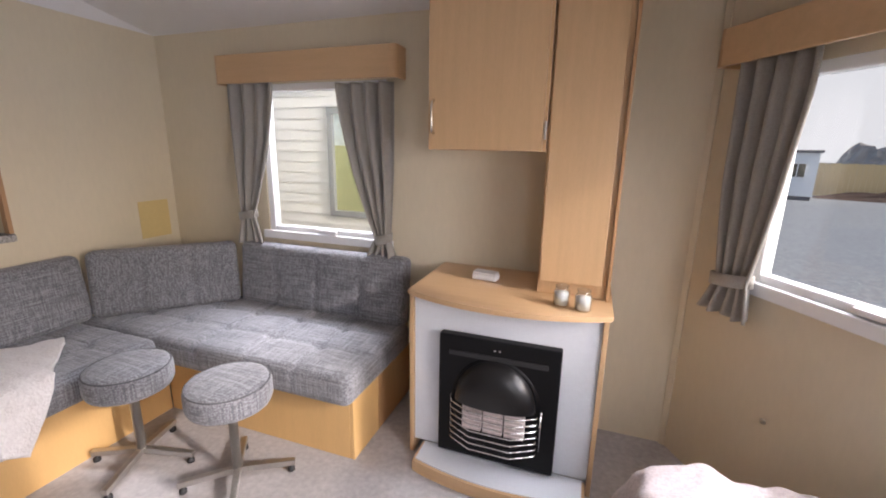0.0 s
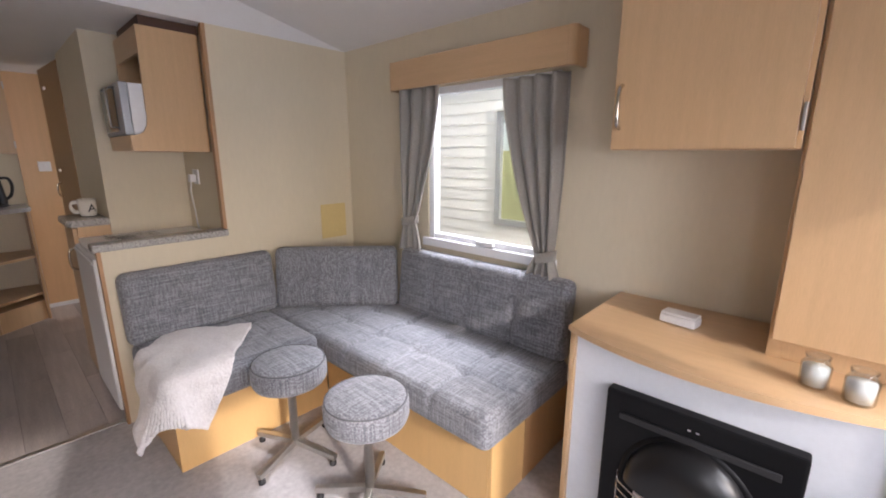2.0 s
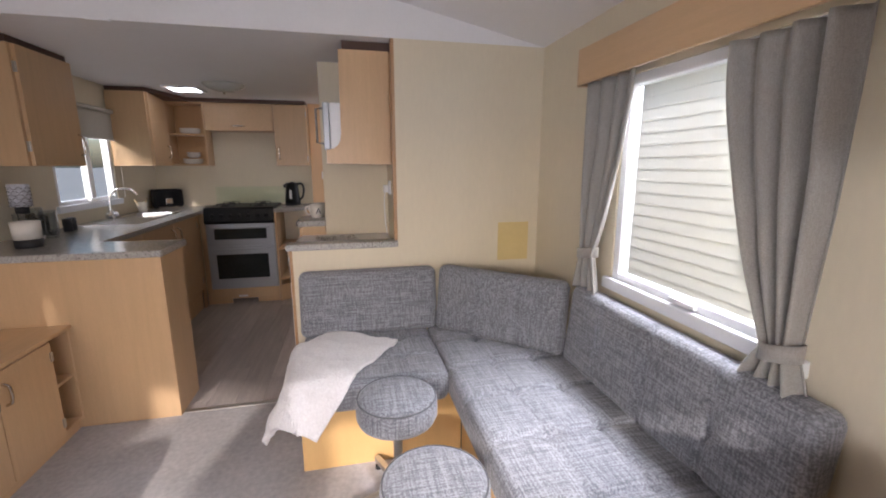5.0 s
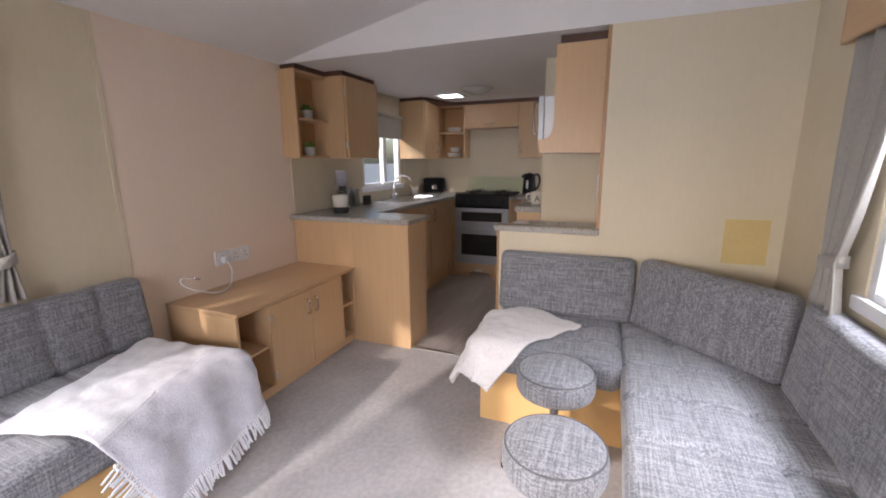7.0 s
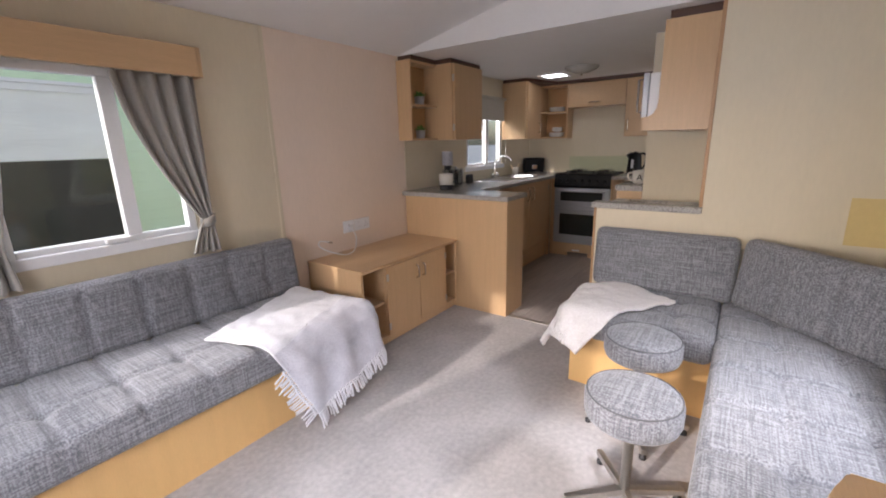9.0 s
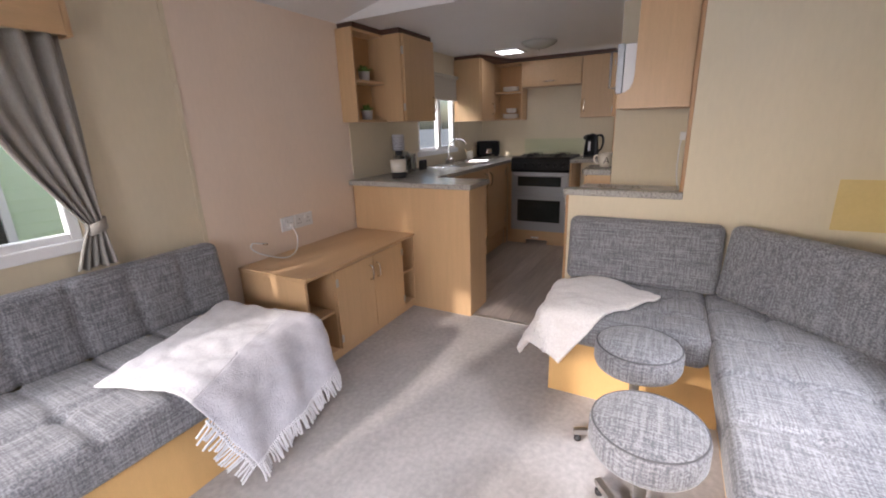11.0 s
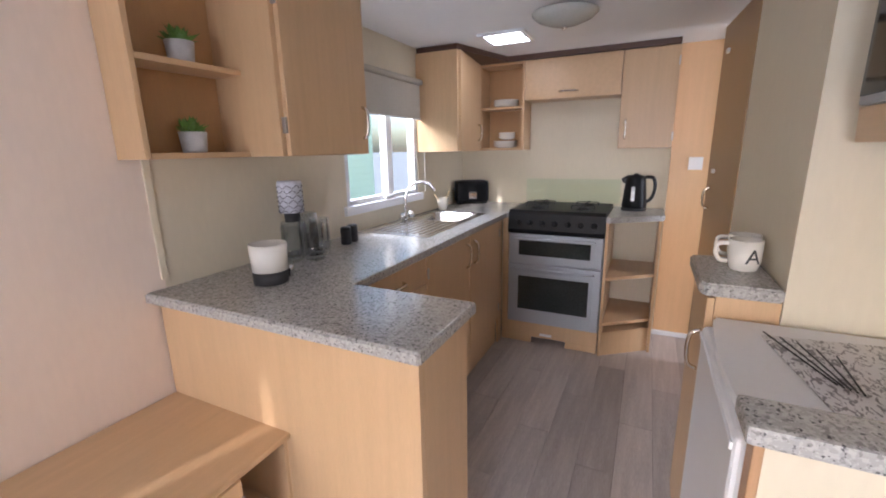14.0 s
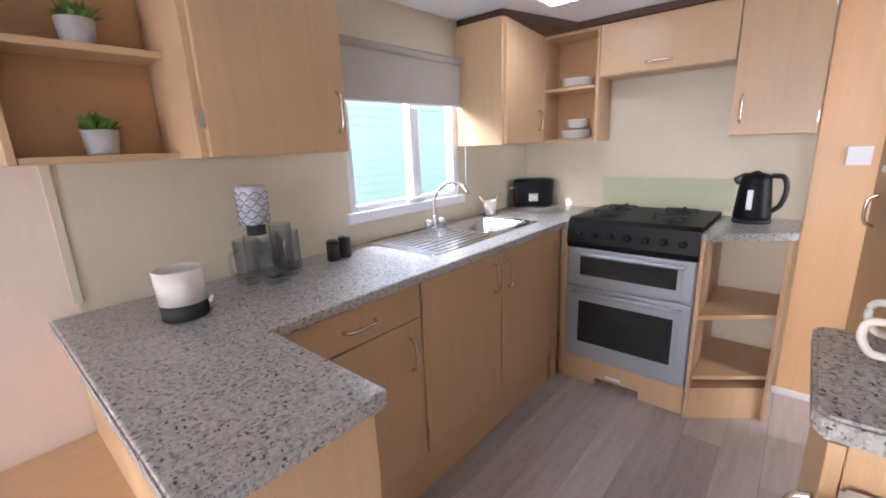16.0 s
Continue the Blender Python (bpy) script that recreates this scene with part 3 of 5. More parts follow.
north = pose(0, N, 0)
pelmet(pose(-1.945, N, 0), 1.07, 1.630, 1.772, "beech laminate boxed pelmet above the side window")
curtain(north, -1.93, -1.60, -1.79, 1.64, 0.93, 0.76, "grey curtain tied back beside the side window", 4)
curtain(north, -0.92, -1.22, -1.02, 1.62, 0.86, 0.76, "grey curtain tied back beside the side window", 4)
south = pose(0, S, 0, 0, 0, 180)
pelmet(pose(0.12, S, 0, 0, 0, 180), 1.08, 1.605, 1.735, "long beech laminate boxed pelmet above the window")
curtain(south, 0.93, 0.58, 0.86, 1.61, 0.92, 0.76, "grey curtain tied back at the window's end", 5)
curtain(south, -0.04, 0.22, 0.14, 1.61, 0.92, 0.76, "grey curtain tied back at the window's end", 5)
pelmet(bay_a @ pose(0.085, 0, 0), 0.99, 1.608, 1.730, "beech laminate boxed pelmet over the bay window")
curtain(bay_a, 0.14, 0.43, 0.335, 1.62, 0.88, 0.745, "grey curtain tied back beside the bay window", 5)


# ---- corner seat ----
def board(parent, name, b, mat=BASEWOOD, label=""):
    return part(name, b, mat, parent, label)


corner_seat = thing("corner_sofa", "L-shaped built-in sofa of pale beech with grey tweed cushions", "sofa", (-1.9, 1.5, 0))
board(corner_seat, "front_panel", box(-1.936, -1.918, 0.635, 1.338, 0.0, 0.285, 0.003))
board(corner_seat, "end_panel", box(-2.474, -1.937, 0.637, 0.652, 0.0, 0.285, 0.003))
board(corner_seat, "front_panel", box(-1.917, -0.872, 1.340, 1.358, 0.0, 0.285, 0.003))
board(corner_seat, "end_panel", box(-0.871, -0.853, 1.340, 1.56, 0.0, 0.285, 0.003))
board(corner_seat, "end_panel", box(-0.871, -0.853, 1.562, 1.935, 0.0, 0.285, 0.003), DARKBEECH)
board(corner_seat, "seat_board", prism([(-2.474, 0.653), (-1.937, 0.653), (-1.937, 1.36), (-0.873, 1.36), (-0.873, 1.935), (-2.474, 1.935)], 0.262, 0.284), DARKBEECH)
part("seat_cushion", place(cushion(0.60, 0.66, 0.145, 0.045, (-0.1, 0.1), (-0.15, 0.15), [(a, b) for a in (-0.1, 0.1) for b in (-0.15, 0.15)]), pose(-2.155, 0.945, 0.285)), FABRIC, corner_seat, "tufted grey tweed seat cushion", True)
bm = cushion(1.62, 0.62, 0.145, 0.045, [-0.54, -0.27, 0, 0.27, 0.54], (-0.1, 0.1), [(a, b) for a in (-0.54, -0.27, 0, 0.27, 0.54) for b in (-0.1, 0.1)])
part("seat_cushion", place(bm, pose(-1.637, 1.578, 0.285)), FABRIC, corner_seat, "long tufted grey tweed seat cushion", True)


def back_cushion(parent, p, q, z0, z1, thick, seams, lean=7):
    """A back cushion that stands along p to q, its padded face to the left of that way."""
    p, q = Vector(p), Vector(q)
    length, ang = (q - p).length, math.degrees(math.atan2(q.y - p.y, q.x - p.x))
    sx = [-length / 2 + length * (i + 1) / (seams + 1) for i in range(seams)]
    hgt = z1 - z0
    b = cushion(length - 0.008, hgt, thick, 0.038, sx, (), [(s, 0.02) for s in sx], seam=0.011)
    mid = (p + q) / 2
    m = pose(mid.x, mid.y, 0, 0, 0, ang) @ pose(0, 0, (z0 + z1) / 2, 90 - lean, 0, 0) @ pose(0, 0, -thick / 2, 0, 0, 0)
    return part("back_cushion", place(b, m @ pose(0, 0, 0, 0, 0, 180) @ Matrix.Diagonal((1, 1, 1, 1))), FABRIC, parent, "grey tweed back cushion", True)


back_cushion(corner_seat, (-2.42, 0.60), (-2.42, 1.325), 0.42, 0.765, 0.10, 0)
back_cushion(corner_seat, (-2.41, 1.34), (-1.92, 1.85), 0.42, 0.775, 0.10, 2)
back_cushion(corner_seat, (-1.90, 1.875), (-0.835, 1.875), 0.41, 0.775, 0.10, 3)

# ---- long seat on the other side ----
south_seat = thing("bench_sofa", "long built-in sofa of pale beech with grey tweed cushions", "sofa", (-0.5, -0.6, 0))
board(south_seat, "front_panel", box(-1.335, 0.24, -0.368, -0.350, 0.0, 0.285, 0.003))
board(south_seat, "end_panel", box(-1.335, -1.317, -0.972, -0.369, 0.0, 0.285, 0.003))
board(south_seat, "seat_board", box(-1.316, 0.24, -0.972, -0.369, 0.262, 0.284), DARKBEECH)
sx = [-0.66, -0.44, -0.22, 0.0, 0.22, 0.44, 0.66]
part("seat_cushion", place(cushion(1.66, 0.62, 0.15, 0.05, sx, (0.07,), [(a, 0.07) for a in sx]), pose(-0.51, -0.585, 0.285)), FABRIC, south_seat, "tufted grey tweed seat cushion", True)
back_cushion(south_seat, (0.30, -0.905), (-1.34, -0.905), 0.42, 0.745, 0.11, 7)

# ---- bay seat ----
bay_seat = thing("bay_sofa", "built-in bay sofa of pale beech with a grey tweed cushion", "sofa", (0.6, 0.4, 0))
board(bay_seat, "front_panel", box(0.23, 0.248, 0.50, 1.08, 0.0, 0.285, 0.003))
board(bay_seat, "end_panel", box(0.249, 0.90, 1.062, 1.08, 0.0, 0.285, 0.003))
part("seat_cushion", place(cushion(0.62, 0.64, 0.13, 0.045, (), (0,)), pose(0.53, 0.79, 0.285)), FABRIC, bay_seat, "tufted grey tweed seat cushion", True)


# ---- draped throws ----
def drape(name, label, quad, seat, rect, bands, seed, puff=0.012, wave=0.010, thick=0.010, fringe=None, ridged=0.0, flare=0.10, bend=0.045):
    """A throw that lies on a seat (its flat top is rect: x0, x1, y0, y1) and hangs over the seat's edges. quad: its four corners in plan, spread out flat: back, back, front, front.
    bands: cloth (from, to, material) from back to front."""
    ob = thing(name, label, "throw")
    q = [Vector((*p, 0)) for p in quad]
    x0, x1, y0, y1 = rect
    r = bend

    def spot(u, s):
        p = q[0].lerp(q[1], u).lerp(q[3].lerp(q[2], u), s)
        p += Vector((noise.noise((s * 4, u * 3, seed + 9)), noise.noise((s * 3, u * 4, seed + 5)), 0)) * 0.014
        core = Vector((min(max(p.x, x0), x1), min(max(p.y, y0), y1), 0))
        way = p - core
        d = way.length
        k = 0.6 * noise.noise((p.x * 7, p.y * 7, seed)) + 0.4 * noise.noise((p.x * 17, p.y * 17, seed + 4)) + ridged * math.sin(p.x * 190 + p.y * 60)
        off = puff * (1 + k)
        if d < 1e-6:
            return Vector((p.x, p.y, seat + off))
        way.normalize()
        side = Vector((-way.y, way.x, 0)).dot(p)
        if d < r * 1.57:
            a = d / r
            out, drop = r * math.sin(a), r * (1 - math.cos(a))
        else:
            out, drop = r + flare * (d - r * 1.57), r + math.sqrt(1 - flare * flare) * (d - r * 1.57)
        out += off + wave * math.sin(side * 30 + seed) * min(1, d / 0.2)
        c = core + way * out
        return Vector((c.x, c.y, max(0.012, seat + off * max(0, 1 - d / 0.08) - drop)))
    for a, b, mat in bands:
        bm = bmesh.new()
        n = 70
        g = [[bm.verts.new(spot(i / n, a + (b - a) * j / n)) for i in range(n + 1)] for j in range(n + 1)]
        for p, t in zip(g, g[1:]):
            for i in range(n):
                bm.faces.new((p[i], p[i + 1], t[i + 1], t[i]))
        c = part("cloth", bm, mat, ob, smooth=True)
        sol = c.modifiers.new("thickness", "SOLIDIFY")
        sol.thickness, sol.offset = thick, 0
    if fringe:
        for side in ("front", "left"):
            bm = bmesh.new()
            m = 64 if side == "front" else 22
            for i in range(m):
                f = (i + 0.5) / m
                p, inn = (spot(f, 1.0), spot(f, 0.97)) if side == "front" else (spot(0.0, 0.62 + 0.38 * f), spot(0.03, 0.62 + 0.38 * f))
                e = (p - inn).normalized() * random.uniform(0.045, 0.07)
                tip = p + e + Vector((random.uniform(-0.010, 0.010), random.uniform(-0.008, 0.008), -0.022))
                tip.z = max(0.008, tip.z)
                tube(arc([p - e * 0.15, (p + tip) / 2 + Vector((random.uniform(-0.006, 0.006), random.uniform(0, 0.006), 0)), tip], 3), 0.0042, 5, bm)
                bmesh.ops.create_icosphere(bm, subdivisions=1, radius=0.0065, matrix=Matrix.Translation(p + e * 0.2))
            part("fringe", bm, fringe, ob, "knotted white fringe", True)
    return ob


drape("white_throw", "crumpled white waffle throw over the sofa's end", [(-2.385, 0.765), (-2.178, 1.08), (-1.65, 0.71), (-1.85, 0.36)], 0.436, (-3, -1.885, 0.645, 3), [(0, 1, THROW)], 3.0, 0.020, 0.012, 0.014, ridged=0.03, flare=0.38)
# The front band is toned darker, as the shaded side of the throw.
drape("fringed_throw", "pale fringed throw over the bench sofa, its hanging half greyed as shade", [(-0.62, -0.56), (-1.28, -0.82), (-1.36, -0.04), (-0.86, 0.08)], 0.446, (-1.31, 1, -2, -0.315), [(0, 0.5, WHITECLOTH), (0.5, 1.0, THROWSHADE)], 7.0, 0.016, 0.012, 0.007, WHITECLOTH, flare=0.22, bend=0.10)
drape("bay_throw", "pale pinkish throw bunched on the bay sofa", [(0.10, 0.55), (0.85, 0.55), (0.72, 1.22), (0.12, 1.24)], 0.425, (0.25, 1.0, 0, 1.12), [(0, 1, PINKTHROW)], 11.0, 0.035, 0.012, 0.012)


# ---- stools ----
def stool(x, y, turn, label):
    ob = thing("stool", label, "stool", (x, y, 0), "stools by the corner sofa")
    top = 0.455
    part("seat", turned([(0.02, -0.100), (0.136, -0.100), (0.147, -0.093), (0.154, -0.075), (0.154, -0.022), (0.146, -0.006), (0.128, 0.003), (0.06, 0.008), (0.01, 0.009)], x, y, top, 48), FABRIC, ob, "round padded grey tweed seat", True)
    ring = [(x + 0.147 * math.cos(a), y + 0.147 * math.sin(a), top - 0.006) for a in [2 * math.pi * i / 48 for i in range(49)]]
    part("piping", tube(ring, 0.0028, 6), PIPING, ob, "dark piping", True)
    part("post", turned([(0.05, top - 0.101), (0.05, top - 0.107), (0.0175, top - 0.115), (0.0175, 0.07)][::-1], x, y, 0, 20), BRONZE, ob, "steel post", True)
    for k in range(4):
        a = radians(turn + 90 * k)
        c, s = math.cos(a), math.sin(a)
        b = box(0.0, 0.215, -0.012, 0.012, -0.012, 0.012, 0.003)
        leg = part("leg", place(b, pose(x, y, 0.062, 0, 5.5, turn + 90 * k) @ pose(0, 0, 0)), BRONZE, ob, "square steel leg")
        part("foot", turned([(0.010, 0.0), (0.014, 0.002), (0.014, 0.016), (0.006, 0.02), (0.006, 0.034)], x + 0.198 * c, y + 0.198 * s, 0, 12), MATTEBLACK, leg, "black glide foot", True)
    return ob


stool(-1.685, 1.02, 20, "round grey tweed stool, steel cross base, touching the sofa")
stool(-1.225, 1.075, 38, "round grey tweed stool with a steel cross base")

# ---- fireplace ----
fire = thing("fireplace", "beech fireplace with a white panel and a black gas fire", "fireplace", (-0.28, 1.6, 0))


def bow(x0, x1, yside, ymid, n=16):
    return [(x0 + (x1 - x0) * i / n, yside + (ymid - yside) * (1 - (2 * i / n - 1) ** 2)) for i in range(n + 1)]


part("mantel", prism([*bow(-0.665, 0.118, 1.475, 1.385), (0.118, 1.935), (-0.665, 1.935)], 0.740, 0.760, 0.004), BEECH_H, fire, "bow-fronted beech mantel top")
part("surround", box(-0.638, 0.088, 1.497, 1.520, 0.06, 0.739), FIREWHITE, fire, "white panel")
for a in (-0.657, 0.089):
    part("side_panel", box(a, a + 0.018, 1.482, 1.935, 0.0, 0.739, 0.003), BEECH, fire)
part("hearth", prism([*bow(-0.600, 0.085, 1.372, 1.325), (0.085, 1.496), (-0.60, 1.496)], 0.0, 0.052, 0.003), BEECH_H, fire, "beech-edged hearth")
part("hearth_top", prism([*bow(-0.588, 0.073, 1.384, 1.337), (0.073, 1.496), (-0.588, 1.496)], 0.0525, 0.057), FIREWHITE, fire, "white hearth top")
gf = part("gas_fire", box(-0.515, -0.040, 1.452, 1.4965, 0.075, 0.605, 0.008), HOB, fire, "black gas fire")
part("raised_rim", box(-0.47, -0.085, 1.444, 1.4515, 0.525, 0.545, 0.003), MATTEBLACK, gf)
# the domed opening with its hood and radiants
bm = bmesh.new()
n = 40
cx, cz, rx, rz = -0.278, 0.335, 0.180, 0.20
ringa = [bm.verts.new((cx + rx * math.cos(2 * math.pi * i / n), 1.4505, cz + rz * math.sin(2 * math.pi * i / n))) for i in range(n)]
ringb = [bm.verts.new((cx + 0.93 * rx * math.cos(2 * math.pi * i / n), 1.438, cz + 0.93 * rz * math.sin(2 * math.pi * i / n))) for i in range(n)]
ringc = [bm.verts.new((cx + 0.86 * rx * math.cos(2 * math.pi * i / n), 1.449, cz + 0.86 * rz * math.sin(2 * math.pi * i / n))) for i in range(n)]
for p, q in ((ringa, ringb), (ringb, ringc)):
    for i in range(n):
        bm.faces.new((p[i], p[(i + 1) % n], q[(i + 1) % n], q[i]))
bm.faces.new(ringc)
part("oval_rim", bm, HOB, gf, smooth=True)
bm = bmesh.new()
rows = []
for j in range(9):
    ph = j / 8 * math.pi / 2
    rows.append([bm.verts.new((cx + 0.88 * rx * math.cos(th) * math.cos(ph * 0.02), 1.446 - 0.075 * math.sin(th) ** 0.6 * math.sin(ph), cz + 0.02 + 0.86 * rz * math.sin(th) * math.cos(ph) ** 0.9)) for th in [math.pi * i / 24 for i in range(25)]])
for p, q in zip(rows, rows[1:]):
    for i in range(24):
        bm.faces.new((p[i], p[i + 1], q[i + 1], q[i]))
part("hood", bm, BLACK, gf, "glossy black domed hood", True)
for k in range(3):
    x0 = cx - 0.125 + k * 0.085
    bm = box(x0, x0 + 0.078, 1.420, 1.447, 0.225, 0.335, 0.004)
    rad = part("radiant", bm, RADIANT, gf, "pale clay radiant")
    for i in range(6):
        part("bar", box(x0 + 0.004, x0 + 0.074, 1.414, 1.4195, 0.232 + i * 0.017, 0.240 + i * 0.017, 0.001), RADIANT, rad)
for i in range(7):
    z = 0.345 - i * 0.027
    w = rx * 0.99
    pts = [(cx - w, 1.446, z), (cx - w * 0.92, 1.405, z), (cx - w * 0.45, 1.365, z - 0.004), (cx + w * 0.45, 1.365, z - 0.004), (cx + w * 0.92, 1.405, z), (cx + w, 1.446, z)]
    part("guard_wire", tube(pts, 0.0026, 6), CHROME, gf, "bright guard wire", True)
for x in (cx - rx, cx + rx):
    part("guard_wire", tube([(x, 1.447, 0.350), (x, 1.447, 0.178)], 0.0026, 6), CHROME, gf, "bright guard wire", True)
for x in (-0.292, -0.272):
    part("knob", box(x, x + 0.009, 1.447, 1.452, 0.566, 0.572, 0.001), CHROME, gf)

# tall unit and cupboard over the mantel
tall = thing("tall_unit", "tall beech unit standing on the mantel", "cabinet", (-0.04, 1.8, 0.76))
part("body", box(-0.168, 0.092, 1.645, 1.936, 0.761, 1.925, 0.002), BEECH, tall)
part("door", box(-0.160, 0.074, 1.626, 1.644, 0.815, 1.918, 0.003), BEECH, tall)
part("edge_lipping", box(0.0925, 0.104, 1.622, 1.936, 0.761, 1.925, 0.002), LIP, tall, "darker brown edge strip")
cup = thing("wall_cupboard", "square beech wall cupboard above the mantel", "cabinet", (-0.4, 1.8, 1.31))
part("body", box(-0.630, -0.170, 1.622, 1.936, 1.312, 1.925, 0.002), BEECH, cup)
d = part("door", box(-0.628, -0.182, 1.602, 1.6215, 1.314, 1.920, 0.003), BEECH, cup)
handle(d, (-0.606, 1.602, 1.375), (-0.606, 1.602, 1.50), (0, -0.026, 0))
hinge(d, -0.178, -0.170, 1.598, 1.62, 1.355, 1.42)

# things on the mantel
tray = thing("plastic_box", "small white plastic box on the mantel", "box", (-0.40, 1.70, 0.76))
part("body", place(box(-0.055, 0.055, -0.03, 0.03, 0.0, 0.028, 0.008), pose(-0.40, 1.73, 0.761, 0, 0, -8)), WHITE, tray)
part("lid", place(box(-0.052, 0.052, -0.027, 0.027, 0.0285, 0.036, 0.003), pose(-0.40, 1.73, 0.761, 0, 0, -8)), WHITE, tray)
for x, y in ((-0.065, 1.525), (0.012, 1.500)):
    jar = thing("candle_jar", "small glass jar with white wax on the mantel", "jar", (x, y, 0.76), "candle jars")
    part("jar", turned([(0.026, 0.0), (0.029, 0.004), (0.029, 0.055), (0.022, 0.066), (0.024, 0.078), (0.022, 0.078), (0.020, 0.066), (0.0265, 0.054), (0.0265, 0.005)], x, y, 0.761, 24), TUMBLER, jar, smooth=True)
    part("wax", turned([(0.0255, 0.006), (0.0255, 0.050)], x, y, 0.761, 24), WAX, jar, "white wax", True)

# ---- low television cabinet ----
tv = thing("tv_cabinet", "low beech television cabinet with two doors and open niches", "cabinet", (-2.0, -0.73, 0))
part("top", box(-2.505, -1.487, -0.972, -0.466, 0.532, 0.550, 0.004), BEECH_H, tv)
for x in (-1.505, -1.703, -2.337, -2.503):
    part("upright", box(x, x + 0.016, -0.968, -0.482, 0.05, 0.531, 0.002), BEECH, tv)
part("back", box(-2.49, -1.50, -0.974, -0.9685, 0.05, 0.53), DARKBEECH, tv)
part("bottom", box(-2.486, -1.506, -0.966, -0.484, 0.050, 0.066), BEECH_H, tv)
for a, b in ((-1.686, -1.506), (-2.486, -2.338)):
    part("shelf", box(a, b, -0.966, -0.490, 0.285, 0.300, 0.002), BEECH_H, tv)
part("plinth", box(-2.49, -1.50, -0.955, -0.502, 0.0, 0.0495), BEECH_H, tv)
for a, b, hx, gx in ((-2.017, -1.690, -1.985, -1.697), (-2.335, -2.021, -2.053, -2.328)):
    d = part("door", box(a, b, -0.4815, -0.464, 0.068, 0.528, 0.003), BEECH, tv)
    handle(d, (hx, -0.464, 0.385), (hx, -0.464, 0.475), (0, 0.024, 0))
    for z in (0.13, 0.46):
        hinge(d, gx - 0.008, gx + 0.008, -0.466, -0.459, z - 0.022, z + 0.022)


# ---- kitchen base units ----
def slab(xs, ys, keep, z0, z1):
    """A flat slab from a grid of cells, as one closed body with holes."""
    bm = bmesh.new()
    for x0, x1 in zip(xs, xs[1:]):
        for y0, y1 in zip(ys, ys[1:]):
            if keep((x0 + x1) / 2, (y0 + y1) / 2):
                box(x0, x1, y0, y1, z0, z1, bm=bm)
    bmesh.ops.remove_doubles(bm, verts=bm.verts, dist=0.0005)
    seen = {}
    for f in bm.faces:
        seen.setdefault(tuple(round(c, 4) for c in f.calc_center_median()), []).append(f)
    bmesh.ops.delete(bm, geom=[f for fs in seen.values() if len(fs) > 1 for f in fs], context="FACES")
    bmesh.ops.dissolve_limit(bm, angle_limit=0.01, verts=bm.verts, edges=bm.edges)
    return bm


def rounded(ob, w=0.006):
    b = ob.modifiers.new("edge", "BEVEL")
    b.width, b.segments, b.limit_method = w, 3, "ANGLE"
    return ob


SINK = (-4.325, -3.50, -0.940, -0.548)
top = part("worktop", slab([W + 0.003, -4.42, -4.31, -3.52, -2.792, -2.464], [S + 0.004, -0.925, -0.562, -0.440, -0.430, -0.022],
           lambda x, y: (y < -0.440 or x > -2.792 or (x < -4.42 and y < -0.430)) and not (-4.31 < x < -3.52 and -0.925 < y < -0.562), 0.869, 0.903), WORKTOP)
tagged(rounded(top), "grey speckled granite-look laminate worktop, L-shaped", "worktop")

part("edge_strip", box(-2.4635, -2.4610, S + 0.006, -0.026, 0.873, 0.898, 0.001), WORKTOP, top, "speckled laminate edge strip")
part("edge_strip", box(-2.786, -2.468, -0.0215, -0.0190, 0.873, 0.898, 0.001), WORKTOP, top, "speckled laminate edge strip")
pen = thing("peninsula_unit", "beech peninsula unit closing the kitchen", "cabinet", (-2.6, -0.5, 0))
part("back_panel", box(-2.518, -2.498, -0.972, -0.042, 0.0, 0.868, 0.002), BEECH, pen, "plain beech back panel")
part("end_panel", box(-2.775, -2.519, -0.060, -0.042, 0.0, 0.868, 0.002), BEECH, pen)
part("inner_panel", box(-2.79, -2.772, -0.46, -0.061, 0.0, 0.868), BEECH, pen)

u1 = thing("base_unit", "beech base unit with a drawer above a door", "cabinet", (-3.1, -0.7, 0), "kitchen base units")
part("body", box(-3.335, -2.80, -0.972, -0.484, 0.152, 0.868), BEECH, u1)
d = part("drawer_front", box(-3.330, -2.815, -0.4835, -0.465, 0.742, 0.862, 0.003), BEECH, u1)
handle(d, (-3.13, -0.465, 0.80), (-3.01, -0.465, 0.80), (0, 0.028, 0))
d = part("door", box(-3.330, -2.815, -0.4835, -0.465, 0.186, 0.737, 0.003), BEECH, u1)
handle(d, (-3.275, -0.465, 0.56), (-3.275, -0.465, 0.68), (0, 0.028, 0))
u2 = thing("sink_unit", "beech double-door sink base unit", "cabinet", (-3.85, -0.7, 0), "kitchen base units")
part("side_panel", box(-3.355, -3.338, -0.972, -0.484, 0.152, 0.868), BEECH, u2)
part("side_panel", box(-4.40, -4.384, -0.972, -0.484, 0.152, 0.868), BEECH, u2)
part("bottom", box(-4.383, -3.356, -0.972, -0.484, 0.152, 0.168), BEECH_H, u2)
for a, b, hx in ((-3.836, -3.338, -3.785), (-4.352, -3.842, -3.893)):
    d = part("door", box(a, b, -0.4835, -0.465, 0.186, 0.862, 0.003), BEECH, u2)
    handle(d, (hx, -0.465, 0.69), (hx, -0.465, 0.82), (0, 0.028, 0))
    hx2 = b + 0.001 if hx > -3.84 else a + 0.02
    for z in (0.27, 0.78):
        hinge(d, hx2 - 0.010, hx2 + 0.002, -0.4645, -0.4585, z - 0.025, z + 0.025)
part("filler", box(-4.418, -4.354, -0.4835, -0.470, 0.0, 0.868, 0.002), BEECH, u2)
